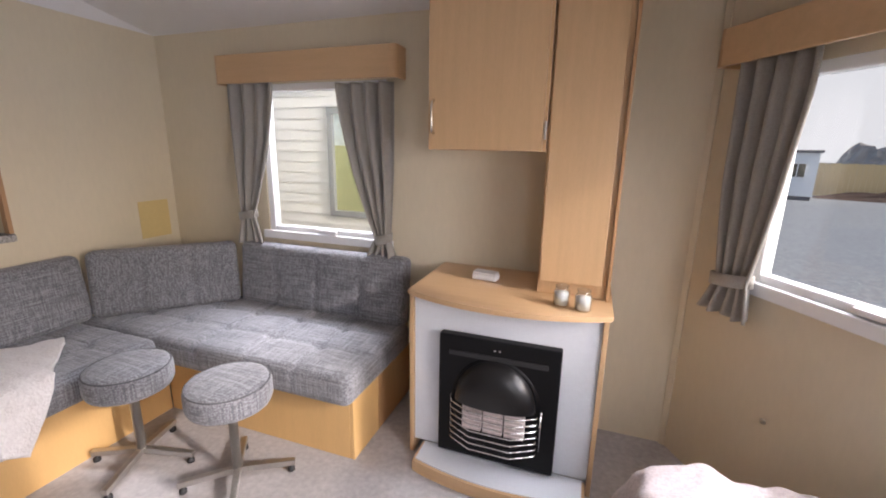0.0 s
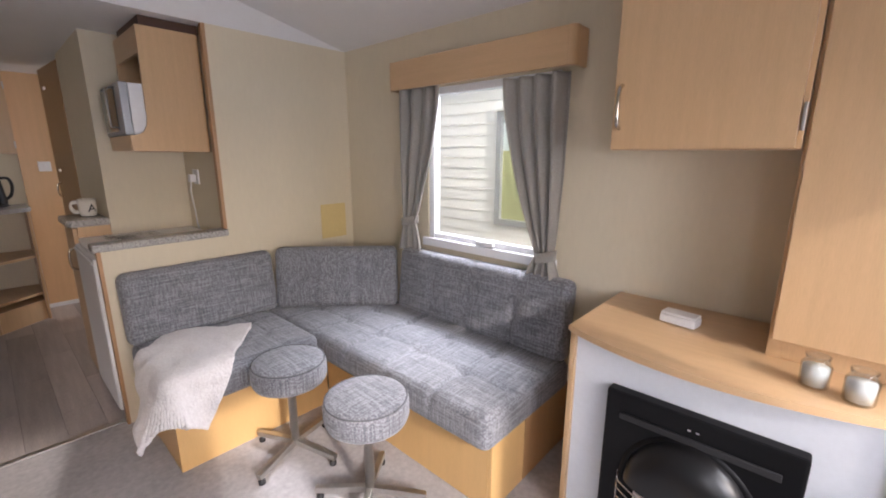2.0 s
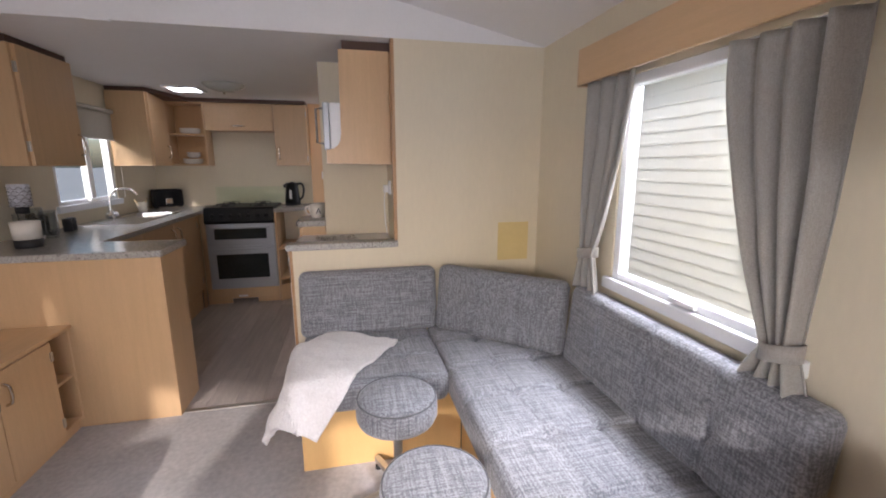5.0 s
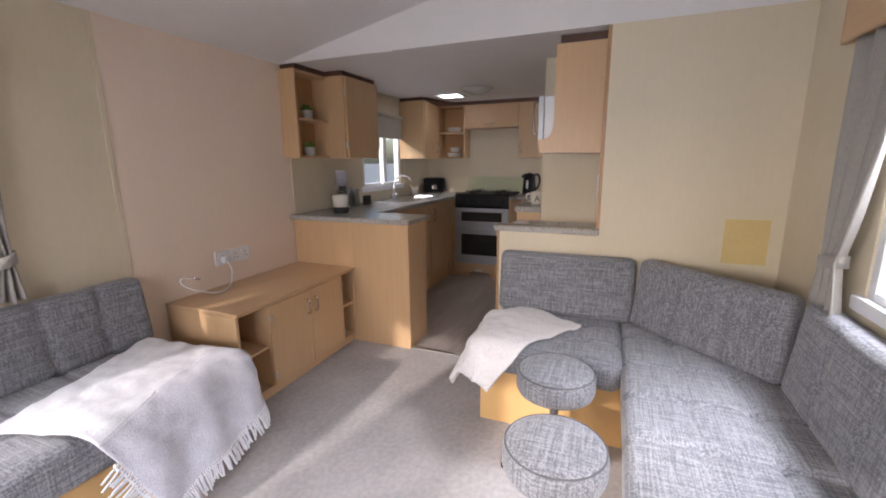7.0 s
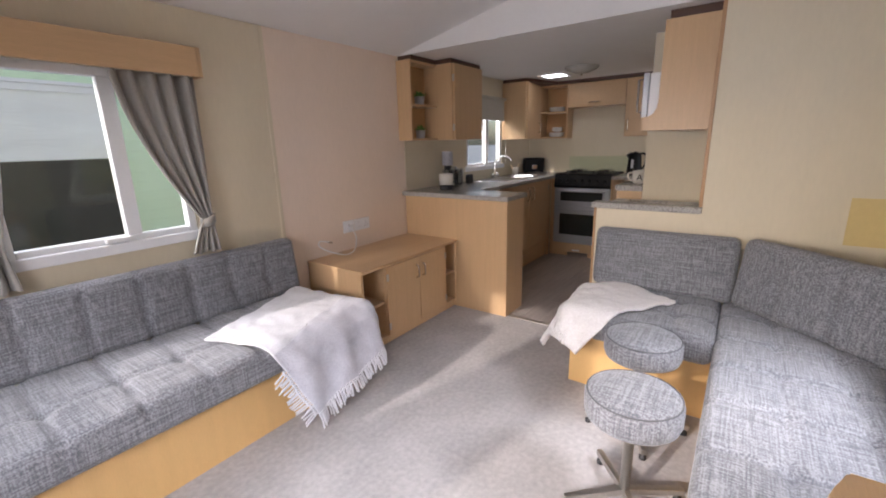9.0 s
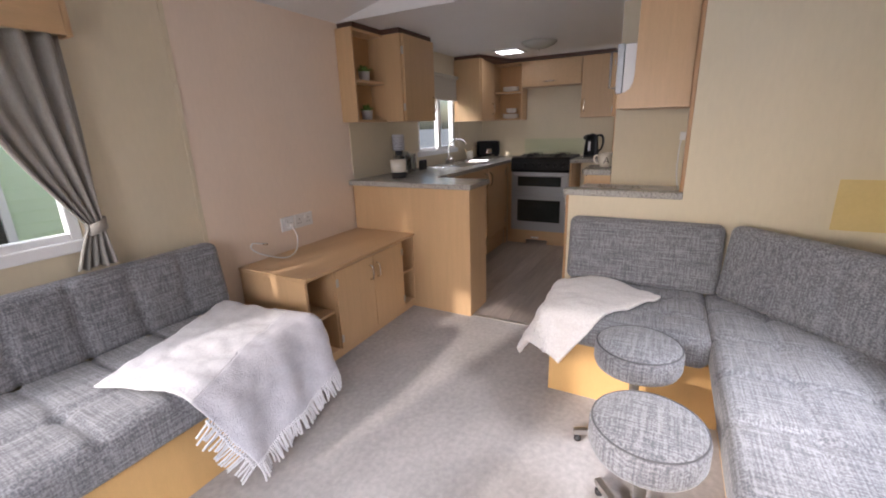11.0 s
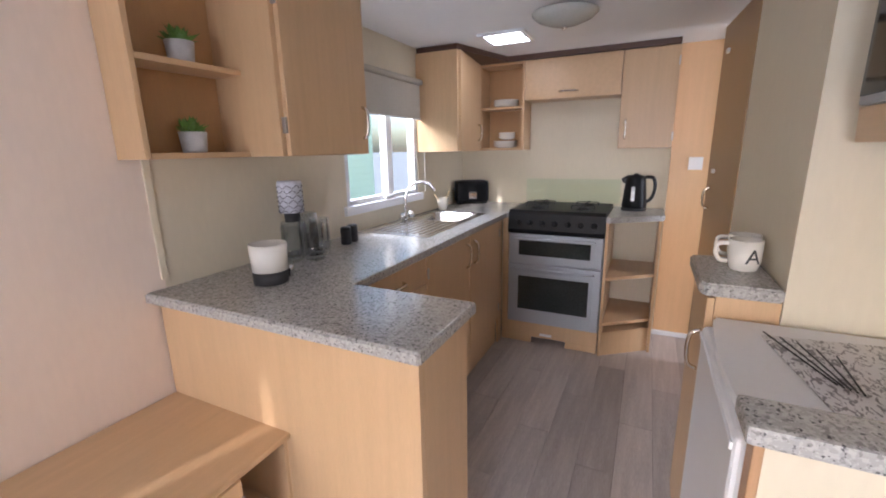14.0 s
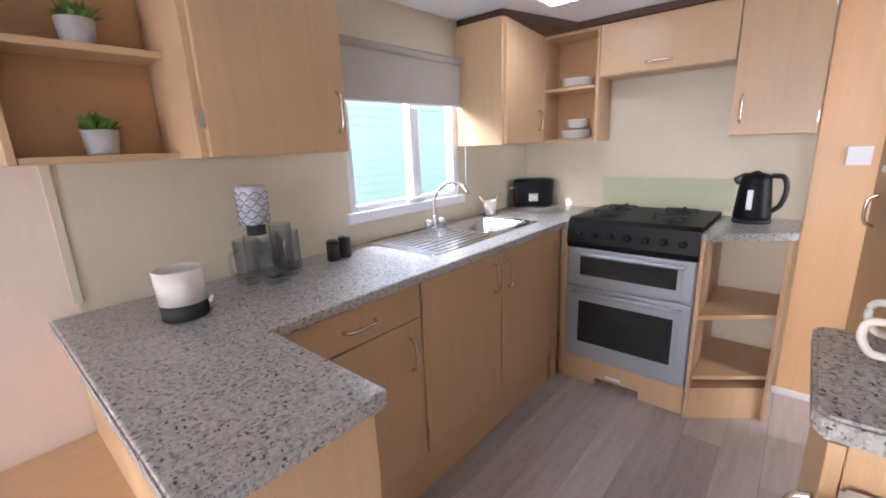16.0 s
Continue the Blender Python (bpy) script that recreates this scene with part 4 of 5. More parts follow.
part("filler", box(-4.450, -4.436, -0.4695, -0.430, 0.0, 0.868, 0.002), BEECH, u2)
tagged(part("kickboard", box(-4.353, -2.792, -0.505, -0.49, 0.0, 0.150), BEECH_H), "beech kickboard under the base units", "kickboard", kind="structure")

# sink with drainer and tap
sink = thing("sink", "stainless steel sink with a ribbed drainer", "sink", (-3.9, -0.74, 0.905))
plate = slab([SINK[0], -4.275, -3.955, SINK[1]], [SINK[2], -0.895, -0.595, SINK[3]], lambda x, y: not (-4.275 < x < -3.955 and -0.895 < y < -0.595), 0.9035, 0.9075)
rounded(part("rim", plate, STEEL, sink), 0.0015)
bm = bmesh.new()
prev = None
for k, (dx, z) in enumerate(((0.0, 0.9070), (0.006, 0.898), (0.012, 0.80), (0.035, 0.775))):
    ring = []
    x0, x1, y0, y1 = -4.275 + dx, -3.955 - dx, -0.895 + dx, -0.595 - dx
    r = 0.05
    for cx_, cy_, a0 in ((x1 - r, y1 - r, 0), (x0 + r, y1 - r, 90), (x0 + r, y0 + r, 180), (x1 - r, y0 + r, 270)):
        for i in range(5):
            a = radians(a0 + 22.5 * i)
            ring.append(bm.verts.new((cx_ + r * math.cos(a), cy_ + r * math.sin(a), z)))
    if prev:
        for i in range(20):
            bm.faces.new((prev[i], prev[(i + 1) % 20], ring[(i + 1) % 20], ring[i]))
    prev = ring
bm.faces.new(prev)
part("bowl", bm, STEEL, sink, "deep steel bowl", True)
for i in range(9):
    y = -0.895 + i * 0.038
    part("drainer_rib", box(-3.925, -3.56, y, y + 0.014, 0.9072, 0.9105, 0.0015), STEEL, sink)
tap = thing("mixer_tap", "chrome swan-neck mixer tap with two knobs", "tap", (-3.915, -0.915, 0.907))
part("body", turned([(0.026, 0), (0.026, 0.008), (0.015, 0.018), (0.013, 0.06), (0.011, 0.07)], -3.915, -0.912, 0.9076, 24), CHROME, tap, smooth=True)
part("spout", tube(arc([(-3.915, -0.912, 0.97), (-3.92, -0.91, 1.06), (-3.945, -0.86, 1.125), (-3.975, -0.79, 1.125), (-3.99, -0.75, 1.08)], 8), 0.009, 12), CHROME, tap, smooth=True)
for dx in (-0.045, 0.045):
    part("knob", turned([(0.010, 0), (0.022, 0.006), (0.024, 0.025), (0.016, 0.038), (0.004, 0.042)], -3.915 + dx, -0.905, 0.915, 20), CHROME, tap, smooth=True)
brush = thing("brush_pot", "small white pot with washing-up brushes", "pot", (-4.28, -0.945, 0.905))
part("pot", turned([(0.030, 0), (0.044, 0.085), (0.041, 0.085), (0.027, 0.006)], -4.40, -0.90, 0.904, 20), CERAMIC, brush, smooth=True)
for a, b in (((-4.40, -0.90, 0.93), (-4.33, -0.925, 1.015)), ((-4.405, -0.90, 0.93), (-4.45, -0.87, 1.03))):
    part("brush_handle", tube([a, b], 0.005, 8), FENCE, brush, "wooden brush handle", True)

# ---- cooker ----
ck = thing("cooker", "silver double-oven gas cooker with a black hob", "cooker", (-4.68, -0.13, 0))
CY0, CY1, CX = -0.424, 0.170, -4.42
part("plinth", prism([(-4.44, -0.44), (-4.44, 0.170), (-4.90, 0.170), (-4.90, -0.44)], 0.045, 0.146), BEECH, ck, "beech plinth with a cut-out")
for a, b in ((-0.44, -0.26), (-0.03, 0.170)):
    part("plinth_foot", box(-4.46, -4.44, a, b, 0.0, 0.044, 0.002), BEECH, ck)
part("badge", box(-4.4395, -4.437, -0.20, -0.12, 0.060, 0.078, 0.001), WHITE, ck, "small white badge")
part("body", box(-4.94, CX - 0.02, CY0, CY1, 0.148, 0.80), SILVER, ck)
for nm, z0, z1, w0, w1 in (("grill_door", 0.574, 0.768, 0.627, 0.727), ("oven_door", 0.152, 0.562, 0.250, 0.484)):
    d = part(nm, box(CX - 0.0195, CX, CY0 + 0.002, CY1 - 0.002, z0, z1, 0.006), SILVER, ck, "silver door with a dark window")
    part("glass", box(CX + 0.0005, CX + 0.004, CY0 + 0.070, CY1 - 0.070, w0, w1, 0.002), DARKGLASS, d, "dark oven glass")
    part("rim", box(CX + 0.0002, CX + 0.003, CY0 + 0.05, CY1 - 0.05, w0 - 0.02, w1 + 0.02, 0.002), SILVER, d)
    part("handle", tube(arc([(CX, CY0 + 0.05, z1 - 0.03), (CX + 0.024, CY0 + 0.07, z1 - 0.026), (CX + 0.026, -0.127, z1 - 0.026), (CX + 0.024, CY1 - 0.07, z1 - 0.026), (CX, CY1 - 0.05, z1 - 0.03)], 5), 0.009, 10), SILVER, d, "full-width silver handle", True)
bm = bmesh.new()
prof = [(CX, 0.772), (CX + 0.012, 0.80), (CX - 0.004, 0.905), (CX - 0.03, 0.922), (-4.942, 0.922), (-4.942, 0.772)]
sa = [bm.verts.new((x, CY0 - 0.004, z)) for x, z in prof]
sb = [bm.verts.new((x, CY1 + 0.004, z)) for x, z in prof]
bm.faces.new(sa)
bm.faces.new(sb[::-1])
for i in range(len(prof)):
    bm.faces.new((sa[i], sa[(i + 1) % len(prof)], sb[(i + 1) % len(prof)], sb[i]))
hob = part("hob", bm, HOB, ck, "glossy black hob and control fascia")
for i in range(7):
    y = CY0 + 0.06 + i * 0.079
    part("knob", place(turned([(0.019, 0), (0.017, 0.012), (0.015, 0.022), (0.005, 0.023)], 0, 0, 0, 16), pose(CX + 0.004, y, 0.845, 0, 82, 0)), HOB, hob, "black control knob", True)
for x in (-4.57, -4.80):
    for y in (-0.275, 0.02):
        part("burner", turned([(0.045, 0), (0.045, 0.006), (0.03, 0.008), (0.03, 0.014), (0.005, 0.016)], x, y, 0.9225, 24), MATTEBLACK, hob, "gas burner", True)
        for a in (0, 90):
            part("pan_support", place(box(-0.075, 0.075, -0.003, 0.003, 0, 0.006, 0.001), pose(x, y, 0.943, 0, 0, a)), MATTEBLACK, hob, "wire pan support")
        for a in (0, 90, 180, 270):
            part("pan_support", place(box(0.068, 0.075, -0.003, 0.003, -0.022, 0.0), pose(x, y, 0.944, 0, 0, a)), MATTEBLACK, hob, "wire pan support")
sp = tagged(part("glass_splashback", box(-4.948, -4.942, -0.45, 0.215, 0.924, 1.09, 0.001), GLASSGREEN), "low greenish glass splashback behind the hob", "splashback")

# ---- corner shelf unit by the cooker ----
cs = thing("corner_shelf_unit", "open beech shelf unit with an angled front", "shelf", (-4.75, 0.3, 0))
shape = [(-4.94, 0.195), (-4.425, 0.195), (-4.625, 0.462), (-4.94, 0.462)]
part("side_panel", box(-4.94, -4.42, 0.177, 0.194, 0, 0.868, 0.002), BEECH, cs)
part("post", box(-4.945, -4.60, 0.463, 0.480, 0, 0.868, 0.002), BEECH, cs)
for z in (0.205, 0.505):
    part("shelf", prism(shape, z, z + 0.020, 0.002), BEECH_H, cs)
part("plinth", prism(shape, 0.0, 0.150, 0.002), BEECH, cs)
part("shelf", prism(shape, 0.151, 0.160), BEECH_H, cs)
part("top", prism([(-4.945, 0.176), (-4.41, 0.176), (-4.40, 0.20), (-4.59, 0.475), (-4.62, 0.494), (-4.945, 0.494)], 0.869, 0.903, 0.005), WORKTOP, cs, "grey speckled laminate top")

kt = thing("kettle", "black electric kettle on the corner worktop", "kettle", (-4.80, 0.31, 0.904))
part("base", turned([(0.078, 0), (0.078, 0.014), (0.072, 0.018)], -4.80, 0.31, 0.904, 32), MATTEBLACK, kt, smooth=True)
part("body", turned([(0.074, 0.019), (0.076, 0.03), (0.066, 0.14), (0.060, 0.20), (0.05, 0.222), (0.02, 0.230), (0.008, 0.238)], -4.80, 0.31, 0.904, 36), HOB, kt, "glossy black kettle body", True)
part("handle", tube(arc([(-4.79, 0.365, 1.12), (-4.785, 0.41, 1.115), (-4.782, 0.425, 1.06), (-4.785, 0.41, 0.99), (-4.79, 0.375, 0.955)], 6), 0.011, 10), BLACK, kt, smooth=True)
part("spout", place(box(-0.02, 0.02, -0.03, 0.03, -0.02, 0.02, 0.012), pose(-4.80, 0.255, 1.105, 30, 0, 0)), BLACK, kt)
part("water_gauge", place(box(-0.002, 0.002, -0.011, 0.011, -0.045, 0.045, 0.0015), pose(-4.7295, 0.30, 1.015, 0, -5, 0)), SILVER, kt, "grey water gauge")
ts = thing("toaster", "black two-slice toaster in the worktop corner", "toaster", (-4.83, -0.83, 0.904))
tm = pose(-4.82, -0.855, 0.904, 0, 0, -58)
part("body", place(box(-0.125, 0.125, -0.075, 0.075, 0.012, 0.175, 0.024, seg=4), tm), HOB, ts, "glossy black toaster body", True)
for y in (-0.03, 0.03):
    part("slot", place(box(-0.09, 0.09, y - 0.013, y + 0.013, 0.1745, 0.177), tm), MATTEBLACK, ts)
part("lever", place(box(0.124, 0.145, -0.015, 0.015, 0.11, 0.125, 0.004), tm), CHROME, ts)
part("dial", place(box(-0.03, 0.03, 0.0755, 0.079, 0.04, 0.09, 0.004), tm), CHROME, ts, "chrome front panel")
for a in (-0.1, 0.1):
    part("foot", place(box(a - 0.012, a + 0.012, -0.06, 0.06, 0, 0.014), tm), MATTEBLACK, ts)

# ---- wall units ----
ZB, ZT = 1.302, 1.890
FX = -4.75
# A strip in the gap under the ceiling, its shade put into the colour.
tagged(part("trim", prism([(-4.946, S + 0.004), (-4.22, S + 0.004), (-4.22, -0.70), (-4.735, -0.55), (-4.735, 0.49), (-4.946, 0.49)], ZT + 0.002, TOP - 0.001), GAPSHADE), "dark brown strip standing in for the shaded gap above the wall units", "trim", kind="structure")
cc = thing("corner_wall_unit", "beech corner wall unit with an angled door", "cabinet", (-4.6, -0.8, ZB), "kitchen wall units")
part("side_panel", box(-4.222, -4.205, S + 0.003, -0.695, ZB, ZT, 0.002), BEECH, cc)
part("body", prism([(-4.945, S + 0.003), (-4.224, S + 0.003), (-4.224, -0.700), (-4.745, -0.768), (-4.945, -0.768)], ZB, ZT), BEECH, cc)
ang = math.degrees(math.atan2(-0.068, -0.521))
dm = pose(-4.215, -0.697, 0, 0, 0, ang)
d = part("door", place(box(0.004, 0.525, -0.020, -0.001, ZB + 0.003, ZT - 0.003, 0.003), dm), BEECH, cc)
hp = dm @ Vector((0.44, -0.020, ZB + 0.07))
handle(d, hp, hp + Vector((0, 0, 0.11)), (0.0, 0.026, 0))
op = thing("open_wall_unit", "open beech wall shelf with stacked white plates", "shelf", (-4.85, -0.6, ZB), "kitchen wall units")
for y in (-0.766, -0.448):
    part("side_panel", box(-4.945, FX, y, y + 0.016, ZB, ZT, 0.002), BEECH, op)
part("back", box(-4.946, -4.938, -0.749, -0.449, ZB, ZT), DARKBEECH, op)
for z in (ZB, 1.585, ZT - 0.017):
    part("shelf", box(-4.937, FX - 0.003, -0.749, -0.449, z, z + 0.016, 0.002), BEECH_H, op)


def plates(x, y, z, n, r):
    for i in range(n):
        o = thing("plate" if r > 0.07 else "bowl", "white china piece stacked on the open shelf", "plate" if r > 0.07 else "bowl", (x, y, z + i * 0.011), "stacked crockery")
        part("dish", turned([(r * 0.55, 0), (r * 0.6, 0.002), (r, 0.014), (r, 0.017), (r * 0.6, 0.006), (0.004, 0.005)], x, y, z + i * 0.011, 28), CERAMIC, o, smooth=True)


plates(-4.84, -0.59, 1.6015, 4, 0.09)
plates(-4.84, -0.59, 1.3185, 4, 0.09)
plates(-4.84, -0.58, 1.378, 4, 0.062)
hd = thing("bridging_unit", "beech flap wall unit above the cooker", "cabinet", (-4.85, -0.13, 1.63), "kitchen wall units")
part("body", box(-4.945, FX - 0.019, -0.430, 0.182, 1.632, ZT), BEECH, hd)
d = part("flap_door", box(FX - 0.018, FX, -0.429, 0.181, 1.634, ZT - 0.002, 0.003), BEECH_H, hd)
handle(d, (FX, -0.20, 1.675), (FX, -0.08, 1.675), (0.026, 0, 0))
rc = thing("wall_unit", "beech single-door wall unit by the end panel", "cabinet", (-4.85, 0.34, ZB), "kitchen wall units")
part("body", box(-4.945, FX - 0.019, 0.184, 0.494, ZB, ZT), BEECH, rc)
d = part("door", box(FX - 0.018, FX, 0.186, 0.492, ZB + 0.002, ZT - 0.002, 0.003), BEECH, rc)
handle(d, (FX, 0.222, 1.36), (FX, 0.222, 1.48), (0.026, 0, 0))
for z in (1.37, 1.80):
    hinge(d, FX + 0.0005, FX + 0.006, 0.486, 0.495, z - 0.025, z + 0.025)

# wall units beside the peninsula
tagged(part("trim", prism([(-2.485, S + 0.004), (-2.485, -0.85), (-2.80, -0.85), (-2.80, -0.70), (-3.25, -0.70), (-3.25, S + 0.004)], ZT + 0.002, TOP - 0.001), GAPSHADE), "dark brown strip standing in for the shaded gap above the wall units", "trim", kind="structure")
os_ = thing("open_wall_unit", "shallow open beech wall shelf with two potted plants", "shelf", (-2.64, -0.9, ZB), "kitchen wall units")
part("side_panel", box(-2.475, -2.459, S + 0.003, -0.842, ZB, ZT, 0.002), BEECH, os_)
part("back", box(-2.80, -2.476, S + 0.002, -0.972, ZB, ZT), DARKBEECH, os_)
for z in (ZB, 1.560, ZT - 0.018):
    part("shelf", box(-2.80, -2.4765, -0.971, -0.845, z, z + 0.017, 0.002), BEECH_H, os_)
lc = thing("wall_unit", "beech single-door wall unit over the worktop", "cabinet", (-3.0, -0.83, ZB), "kitchen wall units")
part("body", box(-3.255, -2.802, S + 0.003, -0.699, ZB, ZT, 0.002), BEECH, lc)
d = part("door", box(-3.253, -2.82, -0.698, -0.680, ZB + 0.002, ZT - 0.002, 0.003), BEECH, lc)
handle(d, (-3.222, -0.680, 1.365), (-3.222, -0.680, 1.485), (0, 0.026, 0))
for z in (1.40, 1.78):
    hinge(d, -2.819, -2.809, -0.6975, -0.682, z - 0.025, z + 0.025)


def plant(x, y, z, seed):
    o = thing("potted_plant", "small green artificial plant in a white-grey pot", "plant", (x, y, z), "potted plants")
    part("pot", turned([(0.030, 0), (0.034, 0.003), (0.040, 0.062), (0.036, 0.062), (0.034, 0.052), (0.005, 0.05)], x, y, z, 24), CONCRETE, o, "speckled grey-white pot", True)
    rnd = random.Random(seed)
    bm = bmesh.new()
    for i in range(70):
        a, t = rnd.uniform(0, 6.283), rnd.uniform(0.15, 1.15)
        ln, wd = rnd.uniform(0.03, 0.066), rnd.uniform(0.007, 0.013)
        p = Vector((x + rnd.uniform(-0.018, 0.018), y + rnd.uniform(-0.018, 0.018), z + 0.05))
        dr = Vector((math.cos(a) * math.sin(t), math.sin(a) * math.sin(t), math.cos(t)))
        sd = dr.cross(Vector((0, 0, 1))).normalized() * wd
        mid = p + dr * ln * 0.55 + Vector((0, 0, 0.006))
        tip = p + dr * ln
        v = [bm.verts.new(q) for q in (p, mid - sd, tip, mid + sd)]
        bm.faces.new(v)
    part("leaves", bm, LEAF, o, "dense small green leaves")


plant(-2.645, -0.905, 1.3195, 1)
plant(-2.645, -0.905, 1.5775, 2)

# ---- kitchen window blind ----
bl = thing("roller_blind", "beige roller blind half drawn over the kitchen window", "blind", (-3.85, -0.95, 1.7))
part("roller", tube([(-4.235, -0.945, 1.722), (-3.43, -0.945, 1.722)], 0.017, 16), BLIND, bl, smooth=True)
part("cloth", box(-4.215, -3.445, -0.956, -0.953, 1.508, 1.722), BLIND, bl)
part("bottom_bar", box(-4.215, -3.445, -0.960, -0.949, 1.500, 1.5075, 0.002), WHITE, bl)
part("pull_cord", tube([(-4.215, -0.935, 1.70), (-4.217, -0.935, 1.35), (-4.213, -0.935, 1.05)], 0.002, 6), WHITE, bl)

# ---- things on the worktop ----
Z = 0.9035
o = thing("storage_pot", "cream ceramic pot with a dark grey band", "pot", (-2.70, -0.70, Z))
part("band", turned([(0.050, 0), (0.054, 0.003), (0.055, 0.042), (0.02, 0.0425)], -2.70, -0.70, Z, 36), MATTEBLACK, o, "dark grey base band", True)
part("body", turned([(0.0555, 0.043), (0.0585, 0.130), (0.055, 0.130), (0.050, 0.05)], -2.70, -0.70, Z, 36), CERAMIC, o, smooth=True)
part("spoon", tube([(-2.748, -0.665, Z + 0.012), (-2.752, -0.66, Z + 0.05)], 0.008, 8), STEEL, o, smooth=True)
for x, y, h in ((-2.935, -0.835, 0.142), (-2.99, -0.775, 0.142), (-3.065, -0.815, 0.150), (-3.085, -0.895, 0.165)):
    o = thing("glass_mug", "clear ribbed glass mug on the worktop", "glass", (x, y, Z), "glass mugs")
    gb = turned([(0.030, 0), (0.036, 0.003), (0.038, 0.02), (0.039, h), (0.0355, h), (0.034, 0.022), (0.004, 0.018)], x, y, Z, 48)
    for v in gb.verts:
        if Z + 0.004 < v.co.z < Z + h - 0.02:
            a = math.atan2(v.co.y - y, v.co.x - x)
            k = 1 + 0.055 * math.cos(8 * a)
            v.co.x, v.co.y = x + (v.co.x - x) * k, y + (v.co.y - y) * k
    part("glass", gb, TUMBLER, o, smooth=True)
    part("base", turned([(0.028, 0.0185), (0.030, 0.021), (0.004, 0.024)], x, y, Z, 24), TUMBLER, o, "thick glass base", True)
    part("handle", tube(arc([(x + 0.036, y + 0.012, Z + h * 0.8), (x + 0.064, y + 0.03, Z + h * 0.72), (x + 0.062, y + 0.03, Z + h * 0.35), (x + 0.036, y + 0.012, Z + h * 0.25)], 4), 0.0055, 8), TUMBLER, o, smooth=True)
o = thing("canister", "tall patterned canister on a clear glass jar", "canister", (-3.01, -0.90, Z))
part("lower", turned([(0.047, 0), (0.047, 0.14), (0.02, 0.14)], -3.005, -0.895, Z, 32), TUMBLER, o, "clear glass lower jar", True)
part("band", turned([(0.030, 0.1405), (0.030, 0.178), (0.01, 0.178)], -3.005, -0.895, Z, 32), MATTEBLACK, o, smooth=True)
part("upper", turned([(0.047, 0.1785), (0.047, 0.295), (0.045, 0.302), (0.01, 0.303)], -3.005, -0.895, Z, 32), CANISTER, o, smooth=True)
for k in range(6):
    zz = 0.185 + k * 0.019
    ring = [(-3.005 + 0.0475 * math.cos(a), -0.895 + 0.0475 * math.sin(a), Z + zz + 0.006 * math.sin(8 * a + k * 3.14)) for a in [2 * math.pi * i / 64 for i in range(65)]]
    part("pattern_line", tube(ring, 0.0013, 5), INK, o, "dark pattern line")
for x, y in ((-3.255, -0.835), (-3.315, -0.845)):
    o = thing("shaker", "small black salt or pepper shaker", "shaker", (x, y, Z), "salt and pepper")
    part("body", turned([(0.022, 0), (0.024, 0.003), (0.024, 0.066)], x, y, Z, 24), MATTEBLACK, o, smooth=True)
    part("cap", turned([(0.0235, 0.067), (0.024, 0.075), (0.018, 0.080), (0.004, 0.081)], x, y, Z, 24), BLACK, o, smooth=True)

# ---- narrow cupboard with mugs, fridge, microwave ----
nc = thing("narrow_cupboard", "narrow beech cupboard with a granite-look top", "cabinet", (-3.2, 0.63, 0))
part("body", box(-3.365, -3.058, 0.572, 0.718, 0.0, 0.913, 0.002), BEECH, nc)
d = part("door", box(-3.363, -3.060, 0.552, 0.5715, 0.06, 0.908, 0.003), BEECH, nc)
handle(d, (-3.085, 0.552, 0.68), (-3.085, 0.552, 0.80), (0, -0.03, 0))
hinge(d, -3.368, -3.36, 0.556, 0.57, 0.80, 0.85)
part("top", prism([(-3.40, 0.56), (-3.385, 0.532), (-3.07, 0.532), (-3.050, 0.545), (-3.050, 0.7185), (-3.40, 0.7185)], 0.914, 0.950, 0.005), WORKTOP, nc, "grey speckled laminate top")


def mug(x, y, turn, letter):
    o = thing("mug", "cream ceramic mug with a black letter A" if letter else "plain cream ceramic mug", "mug", (x, y, 0.951), "mugs")
    part("cup", turned([(0.030, 0), (0.036, 0.004), (0.042, 0.03), (0.043, 0.092), (0.040, 0.092), (0.039, 0.03), (0.005, 0.008)], x, y, 0.951, 36), CERAMIC, o, smooth=True)
    a = radians(turn)
    c, s = math.cos(a), math.sin(a)
    part("handle", tube(arc([(x + c * r, y + s * r, 0.951 + h) for r, h in ((0.041, 0.078), (0.068, 0.074), (0.074, 0.05), (0.062, 0.026), (0.041, 0.022))], 5), 0.0065, 10), CERAMIC, o, smooth=True)
    if letter:
        cu = bpy.data.curves.new("letter", "FONT")
        cu.body, cu.size, cu.align_x, cu.extrude = "A", 0.062, "CENTER", 0.0006
        tmp = bpy.data.objects.new("letter", cu)
        me = bpy.data.meshes.new_from_object(tmp)
        bpy.data.objects.remove(tmp)
        bm = bmesh.new()
        bm.from_mesh(me)
        for v in bm.verts:
            th = radians(turn + 112) + v.co.x / 0.044
            r = 0.0436 + v.co.z
            v.co = Vector((x + r * math.cos(th), y + r * math.sin(th), 0.978 + v.co.y))
        part("letter", bm, INK, o, "black letter A")


mug(-3.235, 0.655, -92, True)
mug(-3.32, 0.665, -110, False)

fr = thing("fridge", "white under-counter fridge in the alcove", "fridge", (-2.79, 0.85, 0))
part("body", box(-3.05, -2.535, 0.605, 1.12, 0.02, 0.835, 0.006), WHITE, fr)
part("top", prism([(-3.052, 1.122), (-3.052, 0.572), *[(-3.052 + 0.519 * i / 10, 0.572 - 0.018 * (1 - (i / 5 - 1) ** 2)) for i in range(11)][1:], (-2.533, 1.122)], 0.836, 0.858, 0.006), WHITE, fr, "white fridge top")
d = part("door", box(-3.05, -2.535, 0.548, 0.603, 0.05, 0.832, 0.018, seg=4), WHITE, fr, "white fridge door")
part("grip", box(-3.04, -2.545, 0.543, 0.549, 0.80, 0.815, 0.002), WHITE, d)
